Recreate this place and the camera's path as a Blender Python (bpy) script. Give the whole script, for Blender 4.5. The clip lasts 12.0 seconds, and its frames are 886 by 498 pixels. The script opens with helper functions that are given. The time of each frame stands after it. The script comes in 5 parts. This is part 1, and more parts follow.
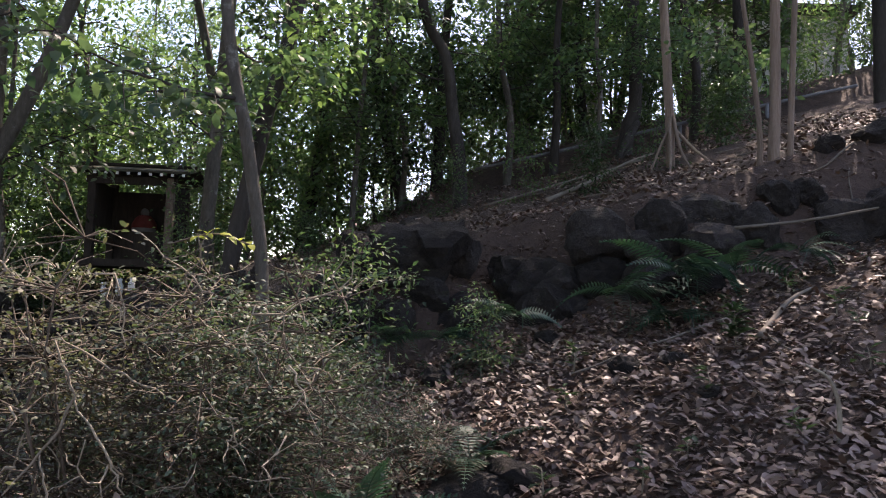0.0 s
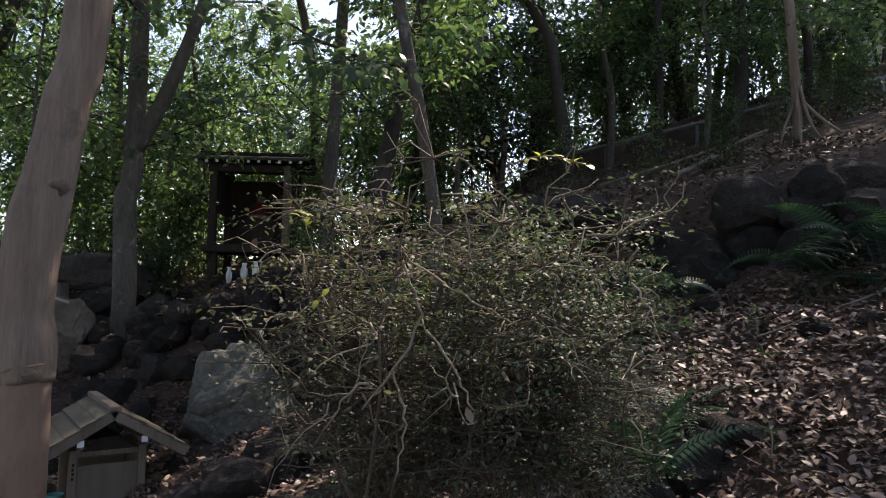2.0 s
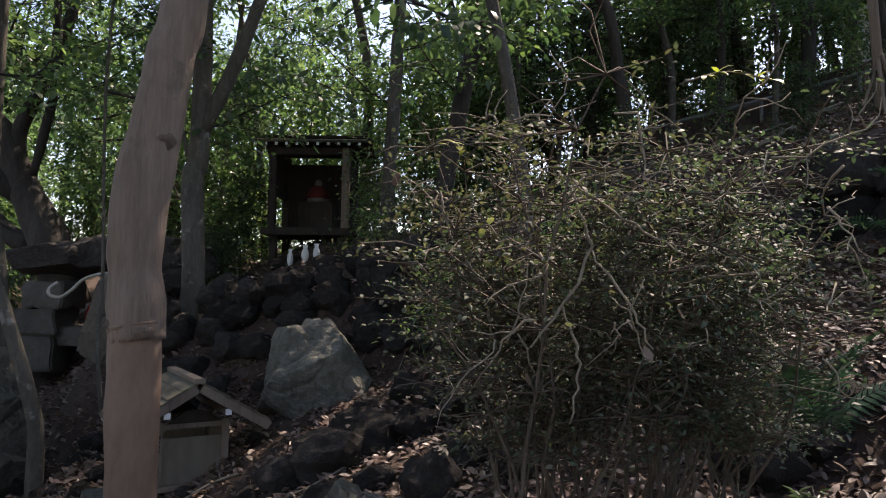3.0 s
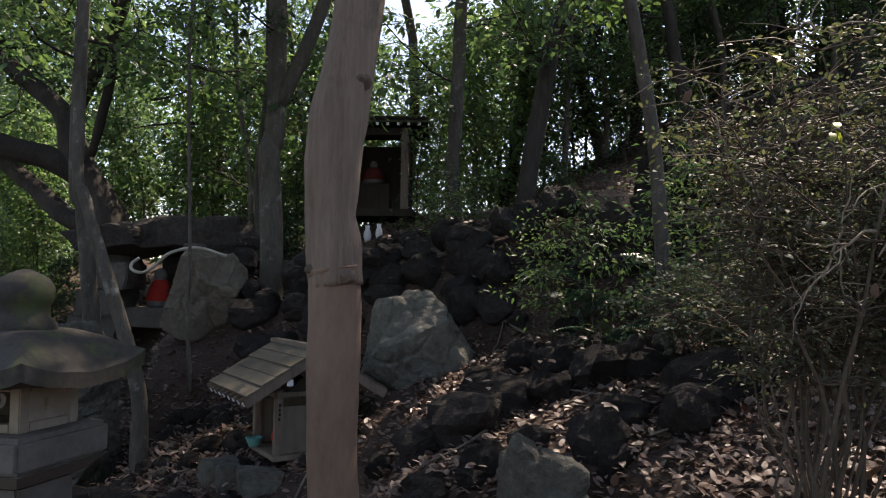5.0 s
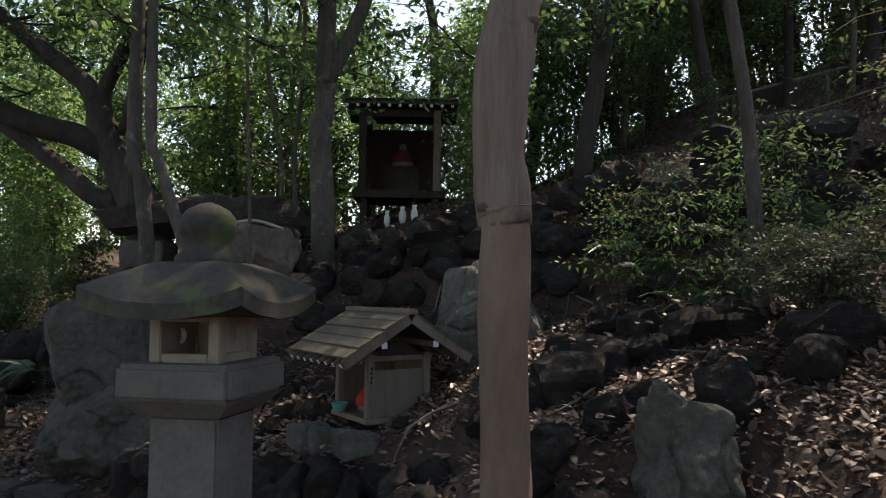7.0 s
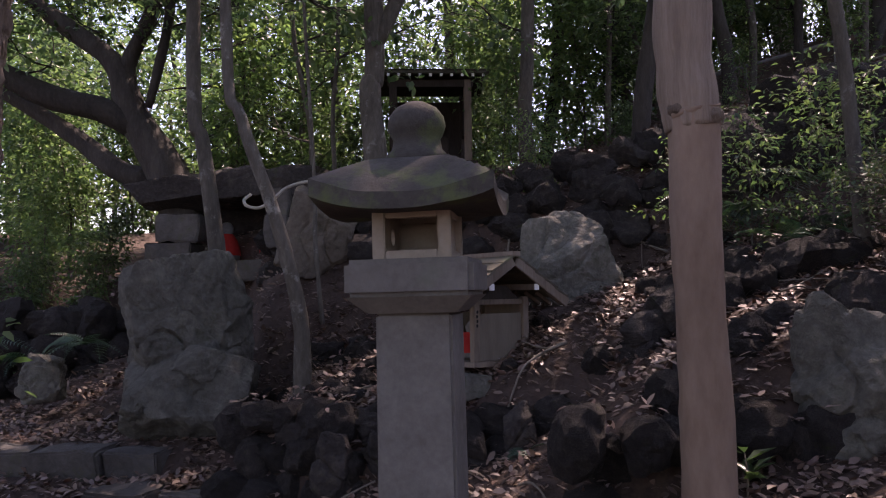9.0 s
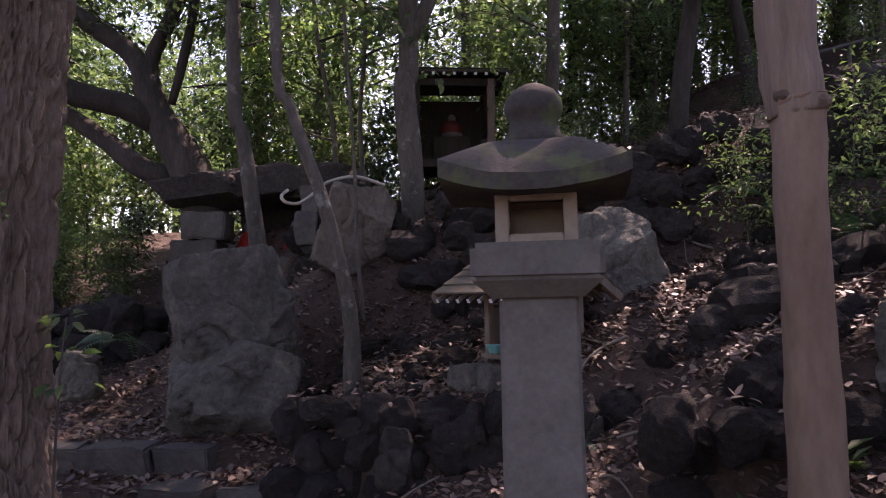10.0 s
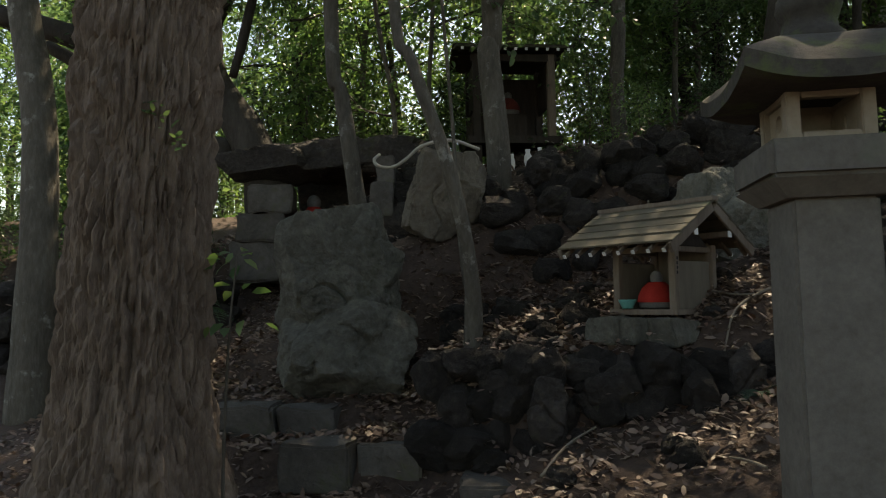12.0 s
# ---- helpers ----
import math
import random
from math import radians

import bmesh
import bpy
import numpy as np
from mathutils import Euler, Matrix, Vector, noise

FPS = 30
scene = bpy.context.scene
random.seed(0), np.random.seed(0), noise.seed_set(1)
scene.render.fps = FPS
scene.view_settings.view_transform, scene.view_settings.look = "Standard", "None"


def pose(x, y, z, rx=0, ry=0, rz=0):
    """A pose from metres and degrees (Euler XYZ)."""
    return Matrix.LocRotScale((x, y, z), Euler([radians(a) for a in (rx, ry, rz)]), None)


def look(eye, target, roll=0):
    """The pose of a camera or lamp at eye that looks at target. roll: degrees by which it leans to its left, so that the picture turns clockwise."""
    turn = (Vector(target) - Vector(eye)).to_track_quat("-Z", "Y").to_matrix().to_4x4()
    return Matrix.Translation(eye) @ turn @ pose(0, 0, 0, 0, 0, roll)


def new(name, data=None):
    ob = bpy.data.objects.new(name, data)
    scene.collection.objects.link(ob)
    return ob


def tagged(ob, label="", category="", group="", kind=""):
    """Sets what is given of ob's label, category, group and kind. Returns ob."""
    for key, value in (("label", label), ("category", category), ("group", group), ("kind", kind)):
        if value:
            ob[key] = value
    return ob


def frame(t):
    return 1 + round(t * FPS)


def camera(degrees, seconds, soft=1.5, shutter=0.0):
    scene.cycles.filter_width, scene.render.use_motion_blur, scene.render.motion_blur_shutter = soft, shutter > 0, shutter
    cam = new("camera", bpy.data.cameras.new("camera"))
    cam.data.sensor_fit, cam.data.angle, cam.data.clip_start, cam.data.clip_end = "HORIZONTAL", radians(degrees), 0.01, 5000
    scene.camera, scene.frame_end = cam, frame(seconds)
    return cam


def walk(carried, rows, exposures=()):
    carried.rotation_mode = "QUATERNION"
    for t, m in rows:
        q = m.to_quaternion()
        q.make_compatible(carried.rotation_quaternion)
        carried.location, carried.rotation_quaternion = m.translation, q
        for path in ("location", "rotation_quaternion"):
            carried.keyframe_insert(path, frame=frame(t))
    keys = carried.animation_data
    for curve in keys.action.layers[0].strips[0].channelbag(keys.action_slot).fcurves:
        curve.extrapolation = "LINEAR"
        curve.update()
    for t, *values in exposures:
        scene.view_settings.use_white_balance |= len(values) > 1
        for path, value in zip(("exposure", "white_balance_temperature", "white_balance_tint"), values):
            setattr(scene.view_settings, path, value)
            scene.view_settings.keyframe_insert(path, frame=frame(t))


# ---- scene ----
cam = camera(64.4, 12.0, soft=1.1)
PATH = [
    (0, (-0.054, 0.499, 1.506), (-0.065, 2.493, 1.668), 1.7),
    (0.5, (-0.282, 0.501, 1.48), (-0.339, 2.493, 1.643), 1.4),
    (1, (-0.474, 0.475, 1.404), (-0.556, 2.468, 1.56), 1.4),
    (1.5, (-0.675, 0.533, 1.303), (-0.805, 2.523, 1.455), 1.4),
    (2, (-0.827, 0.481, 1.269), (-0.995, 2.468, 1.422), 1.2),
    (2.3, (-0.899, 0.471, 1.219), (-1.106, 2.454, 1.382), 0.9),
    (2.5, (-0.97, 0.486, 1.195), (-1.185, 2.47, 1.339), 1.1),
    (3, (-1.182, 0.603, 1.101), (-1.449, 2.581, 1.236), 0.9),
    (3.2, (-1.252, 0.627, 1.093), (-1.529, 2.603, 1.231), 0.8),
    (4.8, (-1.938, 0.584, 0.888), (-2.206, 2.562, 1.015), 0.9),
    (5, (-2.007, 0.579, 0.879), (-2.271, 2.558, 1.005), 0.7),
    (5.5, (-2.174, 0.519, 0.849), (-2.428, 2.498, 0.976), 0.8),
    (6, (-2.392, 0.528, 0.698), (-2.637, 2.509, 0.824), 1.0),
    (6.5, (-2.62, 0.551, 0.643), (-2.86, 2.532, 0.776), 1.0),
    (6.7, (-2.68, 0.51, 0.649), (-2.903, 2.493, 0.779), 1.0),
    (8.3, (-3.343, 0.445, 0.42), (-3.449, 2.439, 0.544), -0.7),
    (8.5, (-3.437, 0.423, 0.411), (-3.545, 2.417, 0.532), -0.8),
    (9, (-3.662, 0.476, 0.273), (-3.762, 2.47, 0.391), -0.8),
    (9.5, (-3.906, 0.537, 0.227), (-3.986, 2.531, 0.357), -0.7),
    (10, (-4.112, 0.5, 0.211), (-4.182, 2.495, 0.341), -0.7),
    (10.5, (-4.332, 0.522, 0.09), (-4.39, 2.517, 0.217), -0.9),
    (11, (-4.603, 0.604, 0.0), (-4.654, 2.598, 0.14), -0.6),
    (11.5, (-4.837, 0.579, -0.015), (-4.88, 2.574, 0.129), -0.6),
    (12, (-5.076, 0.612, -0.098), (-5.111, 2.607, 0.039), -0.8),
]
EXPOSURES = [(0.0, 1.56, 7200, 27), (0.6, 1.5, 7200, 27), (1.0, 1.15, 7350, 22), (2.0, 1.12, 7350, 22), (6.5, 1.04, 7600, 18), (8.3, 1.02, 7800, 14), (9.3, 1.46, 7300, 50), (10.4, 1.38, 7900, 42), (10.9, 1.0, 8600, 18), (12.0, 1.02, 9000, 10)]
walk(cam, [(t, look(eye, target, roll)) for t, eye, target, roll in PATH], EXPOSURES)


# ---- world, sun and exposure ----
SUN_AZ, SUN_EL = radians(30), radians(56)
world = bpy.data.worlds.new("sky")
scene.world = world
world.use_nodes = True
wn = world.node_tree.nodes
sky = wn.new("ShaderNodeTexSky")
sky.sky_type = "NISHITA"
sky.sun_disc = False
sky.sun_elevation, sky.sun_rotation = SUN_EL, SUN_AZ
world.node_tree.links.new(sky.outputs[0], wn["Background"].inputs[0])
wn["Background"].inputs[1].default_value = 0.15
sun = new("sun", bpy.data.lights.new("sun", "SUN"))
sun.data.energy, sun.data.angle, sun.data.color = 5.0, radians(0.6), (1.0, 0.93, 0.82)
sun.matrix_world = look((20 * math.sin(SUN_AZ), 20 * math.cos(SUN_AZ), 20 * math.tan(SUN_EL)), (0, 0, 0))

# ---- materials ----
def ramp(nt, fac, stops):
    r = nt.nodes.new("ShaderNodeValToRGB")
    while len(r.color_ramp.elements) < len(stops):
        r.color_ramp.elements.new(0.5)
    for e, (p, c) in zip(r.color_ramp.elements, stops):
        e.position, e.color = p, (*c, 1)
    nt.links.new(fac, r.inputs[0])
    return r.outputs[0]


def noise_tex(nt, vec, scale, detail=6.0, rough=0.6):
    n = nt.nodes.new("ShaderNodeTexNoise")
    n.inputs["Scale"].default_value, n.inputs["Detail"].default_value, n.inputs["Roughness"].default_value = scale, detail, rough
    nt.links.new(vec, n.inputs["Vector"])
    return n.outputs["Fac"]


def mix_col(nt, fac, a, b, mode="MIX"):
    m = nt.nodes.new("ShaderNodeMix")
    m.data_type, m.blend_type = "RGBA", mode
    for value, i in ((fac, 0), (a, 6), (b, 7)):
        if isinstance(value, (int, float)):
            m.inputs[i].default_value = value
        elif isinstance(value, tuple):
            m.inputs[i].default_value = (*value, 1)
        else:
            nt.links.new(value, m.inputs[i])
    return m.outputs[2]


def surface(name, low, mid, high, scale=3.0, stretch=(1, 1, 1), rough=0.85, bump=0.5, dist=0.02, patch=None, patch_scale=1.2, patch_at=0.55, vary=0.25):
    """A rough natural surface: grain at two scales, patches of another colour, relief, and a shift of tone from object to object."""
    m = bpy.data.materials.new(name)
    m.use_nodes = True
    nt = m.node_tree
    bsdf = nt.nodes["Principled BSDF"]
    tc = nt.nodes.new("ShaderNodeTexCoord")
    mp = nt.nodes.new("ShaderNodeMapping")
    mp.inputs["Scale"].default_value = stretch
    nt.links.new(tc.outputs["Object"], mp.inputs[0])
    vec = mp.outputs[0]
    fine, broad = noise_tex(nt, vec, scale * 6, 8, 0.7), noise_tex(nt, vec, scale, 5)
    col = ramp(nt, fine, [(0.28, low), (0.5, mid), (0.75, high)])
    col = mix_col(nt, 0.55, col, ramp(nt, broad, [(0.3, low), (0.55, mid), (0.8, high)]))
    if patch:
        spots = ramp(nt, noise_tex(nt, tc.outputs["Object"], patch_scale, 7, 0.7), [(patch_at, (0, 0, 0)), (patch_at + 0.12, (1, 1, 1))])
        col = mix_col(nt, spots, col, patch)
    info = nt.nodes.new("ShaderNodeObjectInfo")
    tone = ramp(nt, info.outputs["Random"], [(0.0, (1 - vary,) * 3), (1.0, (1 + vary * 0.3,) * 3)])
    col = mix_col(nt, 1.0, col, tone, "MULTIPLY")
    nt.links.new(col, bsdf.inputs["Base Color"])
    bsdf.inputs["Roughness"].default_value = rough
    bsdf.inputs["Specular IOR Level"].default_value = 0.25
    b = nt.nodes.new("ShaderNodeBump")
    b.inputs["Strength"].default_value, b.inputs["Distance"].default_value = bump, dist
    mixed = nt.nodes.new("ShaderNodeMath")
    mixed.operation = "ADD"
    nt.links.new(fine, mixed.inputs[0])
    nt.links.new(broad, mixed.inputs[1])
    nt.links.new(mixed.outputs[0], b.inputs["Height"])
    nt.links.new(b.outputs[0], bsdf.inputs["Normal"])
    return m


def leafy(name, cols, through_light=0.4, rough=0.5, tint=0.35):
    """Leaves: every leaf takes its own tone, and lets some light through."""
    m = bpy.data.materials.new(name)
    m.use_nodes = True
    nt = m.node_tree
    bsdf, out = nt.nodes["Principled BSDF"], nt.nodes["Material Output"]
    geo = nt.nodes.new("ShaderNodeNewGeometry")
    n = len(cols)
    col = ramp(nt, geo.outputs["Random Per Island"], [(i / max(1, n - 1), c) for i, c in enumerate(cols)])
    info = nt.nodes.new("ShaderNodeObjectInfo")
    tone = ramp(nt, info.outputs["Random"], [(0.0, (1 - tint, 1 - tint, 1 - tint * 0.7)), (1.0, (1.1, 1.1, 0.9))])
    col = mix_col(nt, 1.0, col, tone, "MULTIPLY")
    nt.links.new(col, bsdf.inputs["Base Color"])
    bsdf.inputs["Roughness"].default_value = rough
    if through_light:
        tr = nt.nodes.new("ShaderNodeBsdfTranslucent")
        nt.links.new(mix_col(nt, 1.0, col, (1.35, 1.5, 0.92), "MULTIPLY"), tr.inputs[0])
        mx = nt.nodes.new("ShaderNodeMixShader")
        mx.inputs[0].default_value = through_light
        nt.links.new(bsdf.outputs[0], mx.inputs[1])
        nt.links.new(tr.outputs[0], mx.inputs[2])
        nt.links.new(mx.outputs[0], out.inputs[0])
    return m


SOIL = surface("soil", (0.03, 0.021, 0.017), (0.07, 0.047, 0.036), (0.13, 0.09, 0.07), 4.0, bump=0.9, dist=0.03, patch=(0.11, 0.075, 0.056), patch_scale=3.0)
LAVA = surface("lava_rock", (0.016, 0.014, 0.013), (0.05, 0.043, 0.038), (0.14, 0.118, 0.1), 4.0, bump=1.0, dist=0.05, patch=(0.05, 0.055, 0.022), patch_scale=2.2, patch_at=0.6, vary=0.5)
ROCK = surface("grey_rock", (0.06, 0.059, 0.046), (0.16, 0.155, 0.128), (0.34, 0.33, 0.28), 3.5, bump=1.0, dist=0.05, patch=(0.075, 0.085, 0.05), patch_scale=2.5, patch_at=0.57)
WARM_ROCK = surface("brown_rock", (0.07, 0.058, 0.044), (0.16, 0.135, 0.105), (0.26, 0.23, 0.19), 3.0, bump=0.8, dist=0.04, patch=(0.08, 0.085, 0.05), patch_scale=2.5, patch_at=0.58)
CUT_STONE = surface("lantern_stone", (0.085, 0.078, 0.068), (0.138, 0.128, 0.113), (0.2, 0.188, 0.168), 6.0, bump=0.25, dist=0.006, patch=(0.12, 0.125, 0.1), patch_scale=4.0, patch_at=0.58, vary=0.1)
ROOF_STONE = surface("roof_stone", (0.03, 0.027, 0.023), (0.058, 0.053, 0.045), (0.095, 0.088, 0.076), 6.0, bump=0.4, dist=0.01, patch=(0.075, 0.09, 0.04), patch_scale=5.0, patch_at=0.52, vary=0.1)
FIREBOX = surface("firebox_stone", (0.24, 0.2, 0.15), (0.32, 0.27, 0.21), (0.4, 0.35, 0.28), 6.0, bump=0.25, dist=0.006, vary=0.1)
STEP_STONE = surface("step_stone", (0.05, 0.045, 0.04), (0.1, 0.092, 0.08), (0.17, 0.155, 0.14), 4.0, bump=0.7, dist=0.02, patch=(0.07, 0.075, 0.035), patch_scale=3.0, patch_at=0.56)
BARK_PALE = surface("pale_bark", (0.11, 0.08, 0.06), (0.225, 0.17, 0.13), (0.33, 0.265, 0.21), 5.0, (2.2, 2.2, 0.2), bump=0.8, dist=0.018, patch=(0.11, 0.1, 0.075), patch_scale=3.0, patch_at=0.6)
BARK_SMOOTH = surface("smooth_brown_bark", (0.13, 0.085, 0.06), (0.21, 0.145, 0.105), (0.28, 0.205, 0.155), 4.0, (1, 1, 0.3), bump=0.3, dist=0.006, patch=(0.15, 0.115, 0.09), patch_scale=3.0, patch_at=0.6)
BARK_GREY = surface("grey_bark", (0.045, 0.04, 0.032), (0.1, 0.09, 0.073), (0.2, 0.185, 0.155), 4.0, (1.4, 1.4, 0.4), bump=0.9, dist=0.025, patch=(0.27, 0.265, 0.235), patch_scale=6.0, patch_at=0.58)
BARK_DARK = surface("dark_bark", (0.02, 0.017, 0.014), (0.045, 0.039, 0.033), (0.095, 0.084, 0.07), 5.0, (1, 1, 0.25), bump=0.9, dist=0.02)
BARK_CEDAR = surface("furrowed_bark", (0.06, 0.043, 0.032), (0.17, 0.125, 0.095), (0.3, 0.235, 0.185), 4.0, (2.5, 2.5, 0.7), bump=0.9, dist=0.015, vary=0.1)
TWIG_DULL = surface("dull_twig", (0.07, 0.055, 0.042), (0.13, 0.105, 0.08), (0.22, 0.185, 0.145), 8.0, bump=0.3, dist=0.004)
TWIG = surface("bare_twig", (0.14, 0.115, 0.085), (0.27, 0.23, 0.17), (0.42, 0.37, 0.29), 8.0, bump=0.3, dist=0.004)
OLD_WOOD = surface("weathered_wood", (0.1, 0.075, 0.055), (0.19, 0.15, 0.115), (0.27, 0.225, 0.175), 8.0, (1, 1, 0.15), bump=0.4, dist=0.004, vary=0.2)
SHINGLE = surface("roof_board", (0.08, 0.068, 0.05), (0.125, 0.11, 0.08), (0.18, 0.16, 0.122), 7.0, (1, 0.2, 1), bump=0.4, dist=0.004, patch=(0.14, 0.15, 0.08), patch_scale=6.0, patch_at=0.6, vary=0.25)
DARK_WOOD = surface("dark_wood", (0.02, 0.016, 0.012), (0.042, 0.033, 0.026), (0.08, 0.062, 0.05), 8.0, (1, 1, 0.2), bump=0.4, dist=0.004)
LEAF_DARK = leafy("evergreen_leaf", [(0.028, 0.053, 0.025), (0.045, 0.087, 0.04), (0.075, 0.123, 0.057), (0.04, 0.073, 0.048)], 0.45, 0.3)
LEAF_BRIGHT = leafy("bright_leaf", [(0.055, 0.107, 0.056), (0.09, 0.153, 0.08), (0.14, 0.195, 0.092), (0.07, 0.132, 0.088)], 0.6, 0.38)
LEAF_BUSH = leafy("small_bush_leaf", [(0.045, 0.078, 0.048), (0.07, 0.115, 0.07), (0.11, 0.145, 0.098), (0.13, 0.125, 0.09)], 0.35, 0.6)
FERN = leafy("fern_leaf", [(0.025, 0.07, 0.045), (0.045, 0.105, 0.068)], 0.25, 0.4)
LITTER = leafy("dry_leaf", [(0.075, 0.043, 0.032), (0.13, 0.082, 0.06), (0.2, 0.135, 0.103), (0.085, 0.05, 0.039), (0.23, 0.166, 0.134), (0.06, 0.036, 0.028), (0.11, 0.055, 0.038)], 0.0, 0.5, 0.05)
LEAF_BROWN = leafy("withered_bush_leaf", [(0.06, 0.085, 0.055), (0.1, 0.102, 0.072), (0.135, 0.13, 0.1), (0.055, 0.088, 0.054), (0.095, 0.08, 0.06), (0.07, 0.105, 0.07)], 0.35, 0.65)

# ---- mesh tools ----
def mesh_of(name, verts, faces, mat, smooth=False):
    me = bpy.data.meshes.new(name)
    me.from_pydata([tuple(map(float, v)) for v in verts], [], [tuple(map(int, f)) for f in faces])
    for one in (mat if isinstance(mat, (list, tuple)) else [mat]):
        me.materials.append(one)
    if smooth:
        me.shade_smooth()
    me.update()
    return me


def thing(name, m, label, category, group="", kind=""):
    ob = new(name)
    ob.empty_display_size = 0.1
    ob.matrix_world = m
    return tagged(ob, label, category, group, kind)


def add(name, me, parent=None, label="", m=None):
    ob = new(name, me)
    ob.parent = parent
    if m is not None:
        ob.matrix_local = m
    if label:
        ob["label"] = label
    return ob


def part(name, bm, mat, parent, label="", smooth=False):
    me = bpy.data.meshes.new(name)
    bm.to_mesh(me)
    bm.free()
    me.materials.append(mat)
    if smooth:
        me.shade_smooth()
    return add(name, me, parent, label)


def box(bm, size, m=Matrix(), bevel=0.0, taper=1.0):
    """A box on its base, size (x, y, z), its top taper times as wide, with bevelled edges."""
    made = bmesh.ops.create_cube(bm, size=1.0)["verts"]
    for v in made:
        k = taper if v.co.z > 0 else 1.0
        v.co = Vector((v.co.x * size[0] * k, v.co.y * size[1] * k, (v.co.z + 0.5) * size[2]))
    if bevel:
        edges = {e for v in made for e in v.link_edges}
        made = list({v for f in bmesh.ops.bevel(bm, geom=list(edges), offset=bevel, segments=2, affect="EDGES")["faces"] for v in f.verts} | {v for v in made if v.is_valid})
    bmesh.ops.transform(bm, matrix=m, verts=made)
    return bm


def tube(points, radii, sides=10, wobble=0.0, seed=0, cap=True):
    """Vertices and faces of a round stem along points."""
    pts = [Vector(p) for p in points]
    verts, faces = [], []
    side = Vector((1, 0.13, 0.07))
    for i, p in enumerate(pts):
        d = (pts[min(i + 1, len(pts) - 1)] - pts[max(i - 1, 0)]).normalized()
        side = (side - d * side.dot(d)).normalized()
        up = d.cross(side)
        for k in range(sides):
            a = 2 * math.pi * k / sides
            r = radii[i]
            if wobble:
                q = p * 1.0 + Vector((math.cos(a), math.sin(a), 0)) * 0.5 + Vector((seed * 7.1, 0, 0))
                r *= 1 + wobble * noise.noise(q * 2.3) + wobble * 0.5 * noise.noise(q * 7.0)
            verts.append(p + (side * math.cos(a) + up * math.sin(a)) * r)
        if i:
            b, c = (i - 1) * sides, i * sides
            faces += [(b + k, b + (k + 1) % sides, c + (k + 1) % sides, c + k) for k in range(sides)]
    if cap:
        faces.append(tuple(range(sides))[::-1])
        faces.append(tuple(range((len(pts) - 1) * sides, len(pts) * sides)))
    return verts, faces


def join(chunks):
    verts, faces = [], []
    for v, f in chunks:
        n = len(verts)
        verts += list(v)
        faces += [tuple(i + n for i in one) for one in f]
    return verts, faces


def curve_points(points, n):
    """n points on a smooth line through the given ones."""
    p = [Vector(q) for q in points]
    p = [2 * p[0] - p[1]] + p + [2 * p[-1] - p[-2]]
    out = []
    for i in range(n):
        s = i / (n - 1) * (len(p) - 3)
        k = min(int(s), len(p) - 4)
        u = s - k
        a, b, c, d = p[k:k + 4]
        out.append(0.5 * (2 * b + (c - a) * u + (2 * a - 5 * b + 4 * c - d) * u * u + (3 * b - a - 3 * c + d) * u ** 3))
    return out


def leaf_arrays(at, along, normal, length, width, fold=0.25):
    """Two-faced folded leaves as arrays: base points, directions, normals, lengths, widths."""
    n = len(at)
    along = along / np.linalg.norm(along, axis=1, keepdims=True)
    side = np.cross(along, normal)
    side /= np.linalg.norm(side, axis=1, keepdims=True) + 1e-9
    up = np.cross(side, along)
    L, W = length[:, None], width[:, None]
    mid = at + along * L * 0.45
    verts = np.empty((n, 4, 3))
    verts[:, 0], verts[:, 2] = at, at + along * L - up * L * 0.08
    verts[:, 1] = mid + side * W * 0.5 + up * W * fold
    verts[:, 3] = mid - side * W * 0.5 + up * W * fold
    base = np.arange(n)[:, None] * 4
    faces = np.concatenate([base + [0, 1, 2], base + [0, 2, 3]], axis=1).reshape(-1, 3)
    return verts.reshape(-1, 3), faces


def curled_leaves(at, along, normal, length, width, curl):
    """Pointed oval leaves of four faces, curled along their length."""
    n = len(at)
    along = along / np.linalg.norm(along, axis=1, keepdims=True)
    side = np.cross(along, normal)
    side /= np.linalg.norm(side, axis=1, keepdims=True) + 1e-9
    up = np.cross(side, along)
    L, W, C = length[:, None], width[:, None], curl[:, None]
    verts = np.empty((n, 6, 3))
    verts[:, 0], verts[:, 3] = at, at + along * L + up * L * C
    for k, (u, w) in ((1, (0.3, 0.5)), (2, (0.7, 0.42)), (5, (0.3, -0.5)), (4, (0.7, -0.42))):
        verts[:, k] = at + along * L * u + side * W * w + up * (W * 0.2 + L * C * u * u)
    base = np.arange(n)[:, None] * 6
    faces = np.concatenate([base + [0, 1, 5], base + [1, 2, 5], base + [2, 4, 5], base + [2, 3, 4]], axis=1).reshape(-1, 3)
    return verts.reshape(-1, 3), faces


def leaf_mesh(name, verts, faces, mat):
    me = bpy.data.meshes.new(name)
    me.vertices.add(len(verts))
    me.vertices.foreach_set("co", np.ascontiguousarray(verts, dtype=np.float32).ravel())
    me.loops.add(len(faces) * 3)
    me.loops.foreach_set("vertex_index", np.ascontiguousarray(faces, dtype=np.int32).ravel())
    me.polygons.add(len(faces))
    me.polygons.foreach_set("loop_start", np.arange(len(faces), dtype=np.int32) * 3)
    me.materials.append(mat)
    me.update(calc_edges=True)
    return me


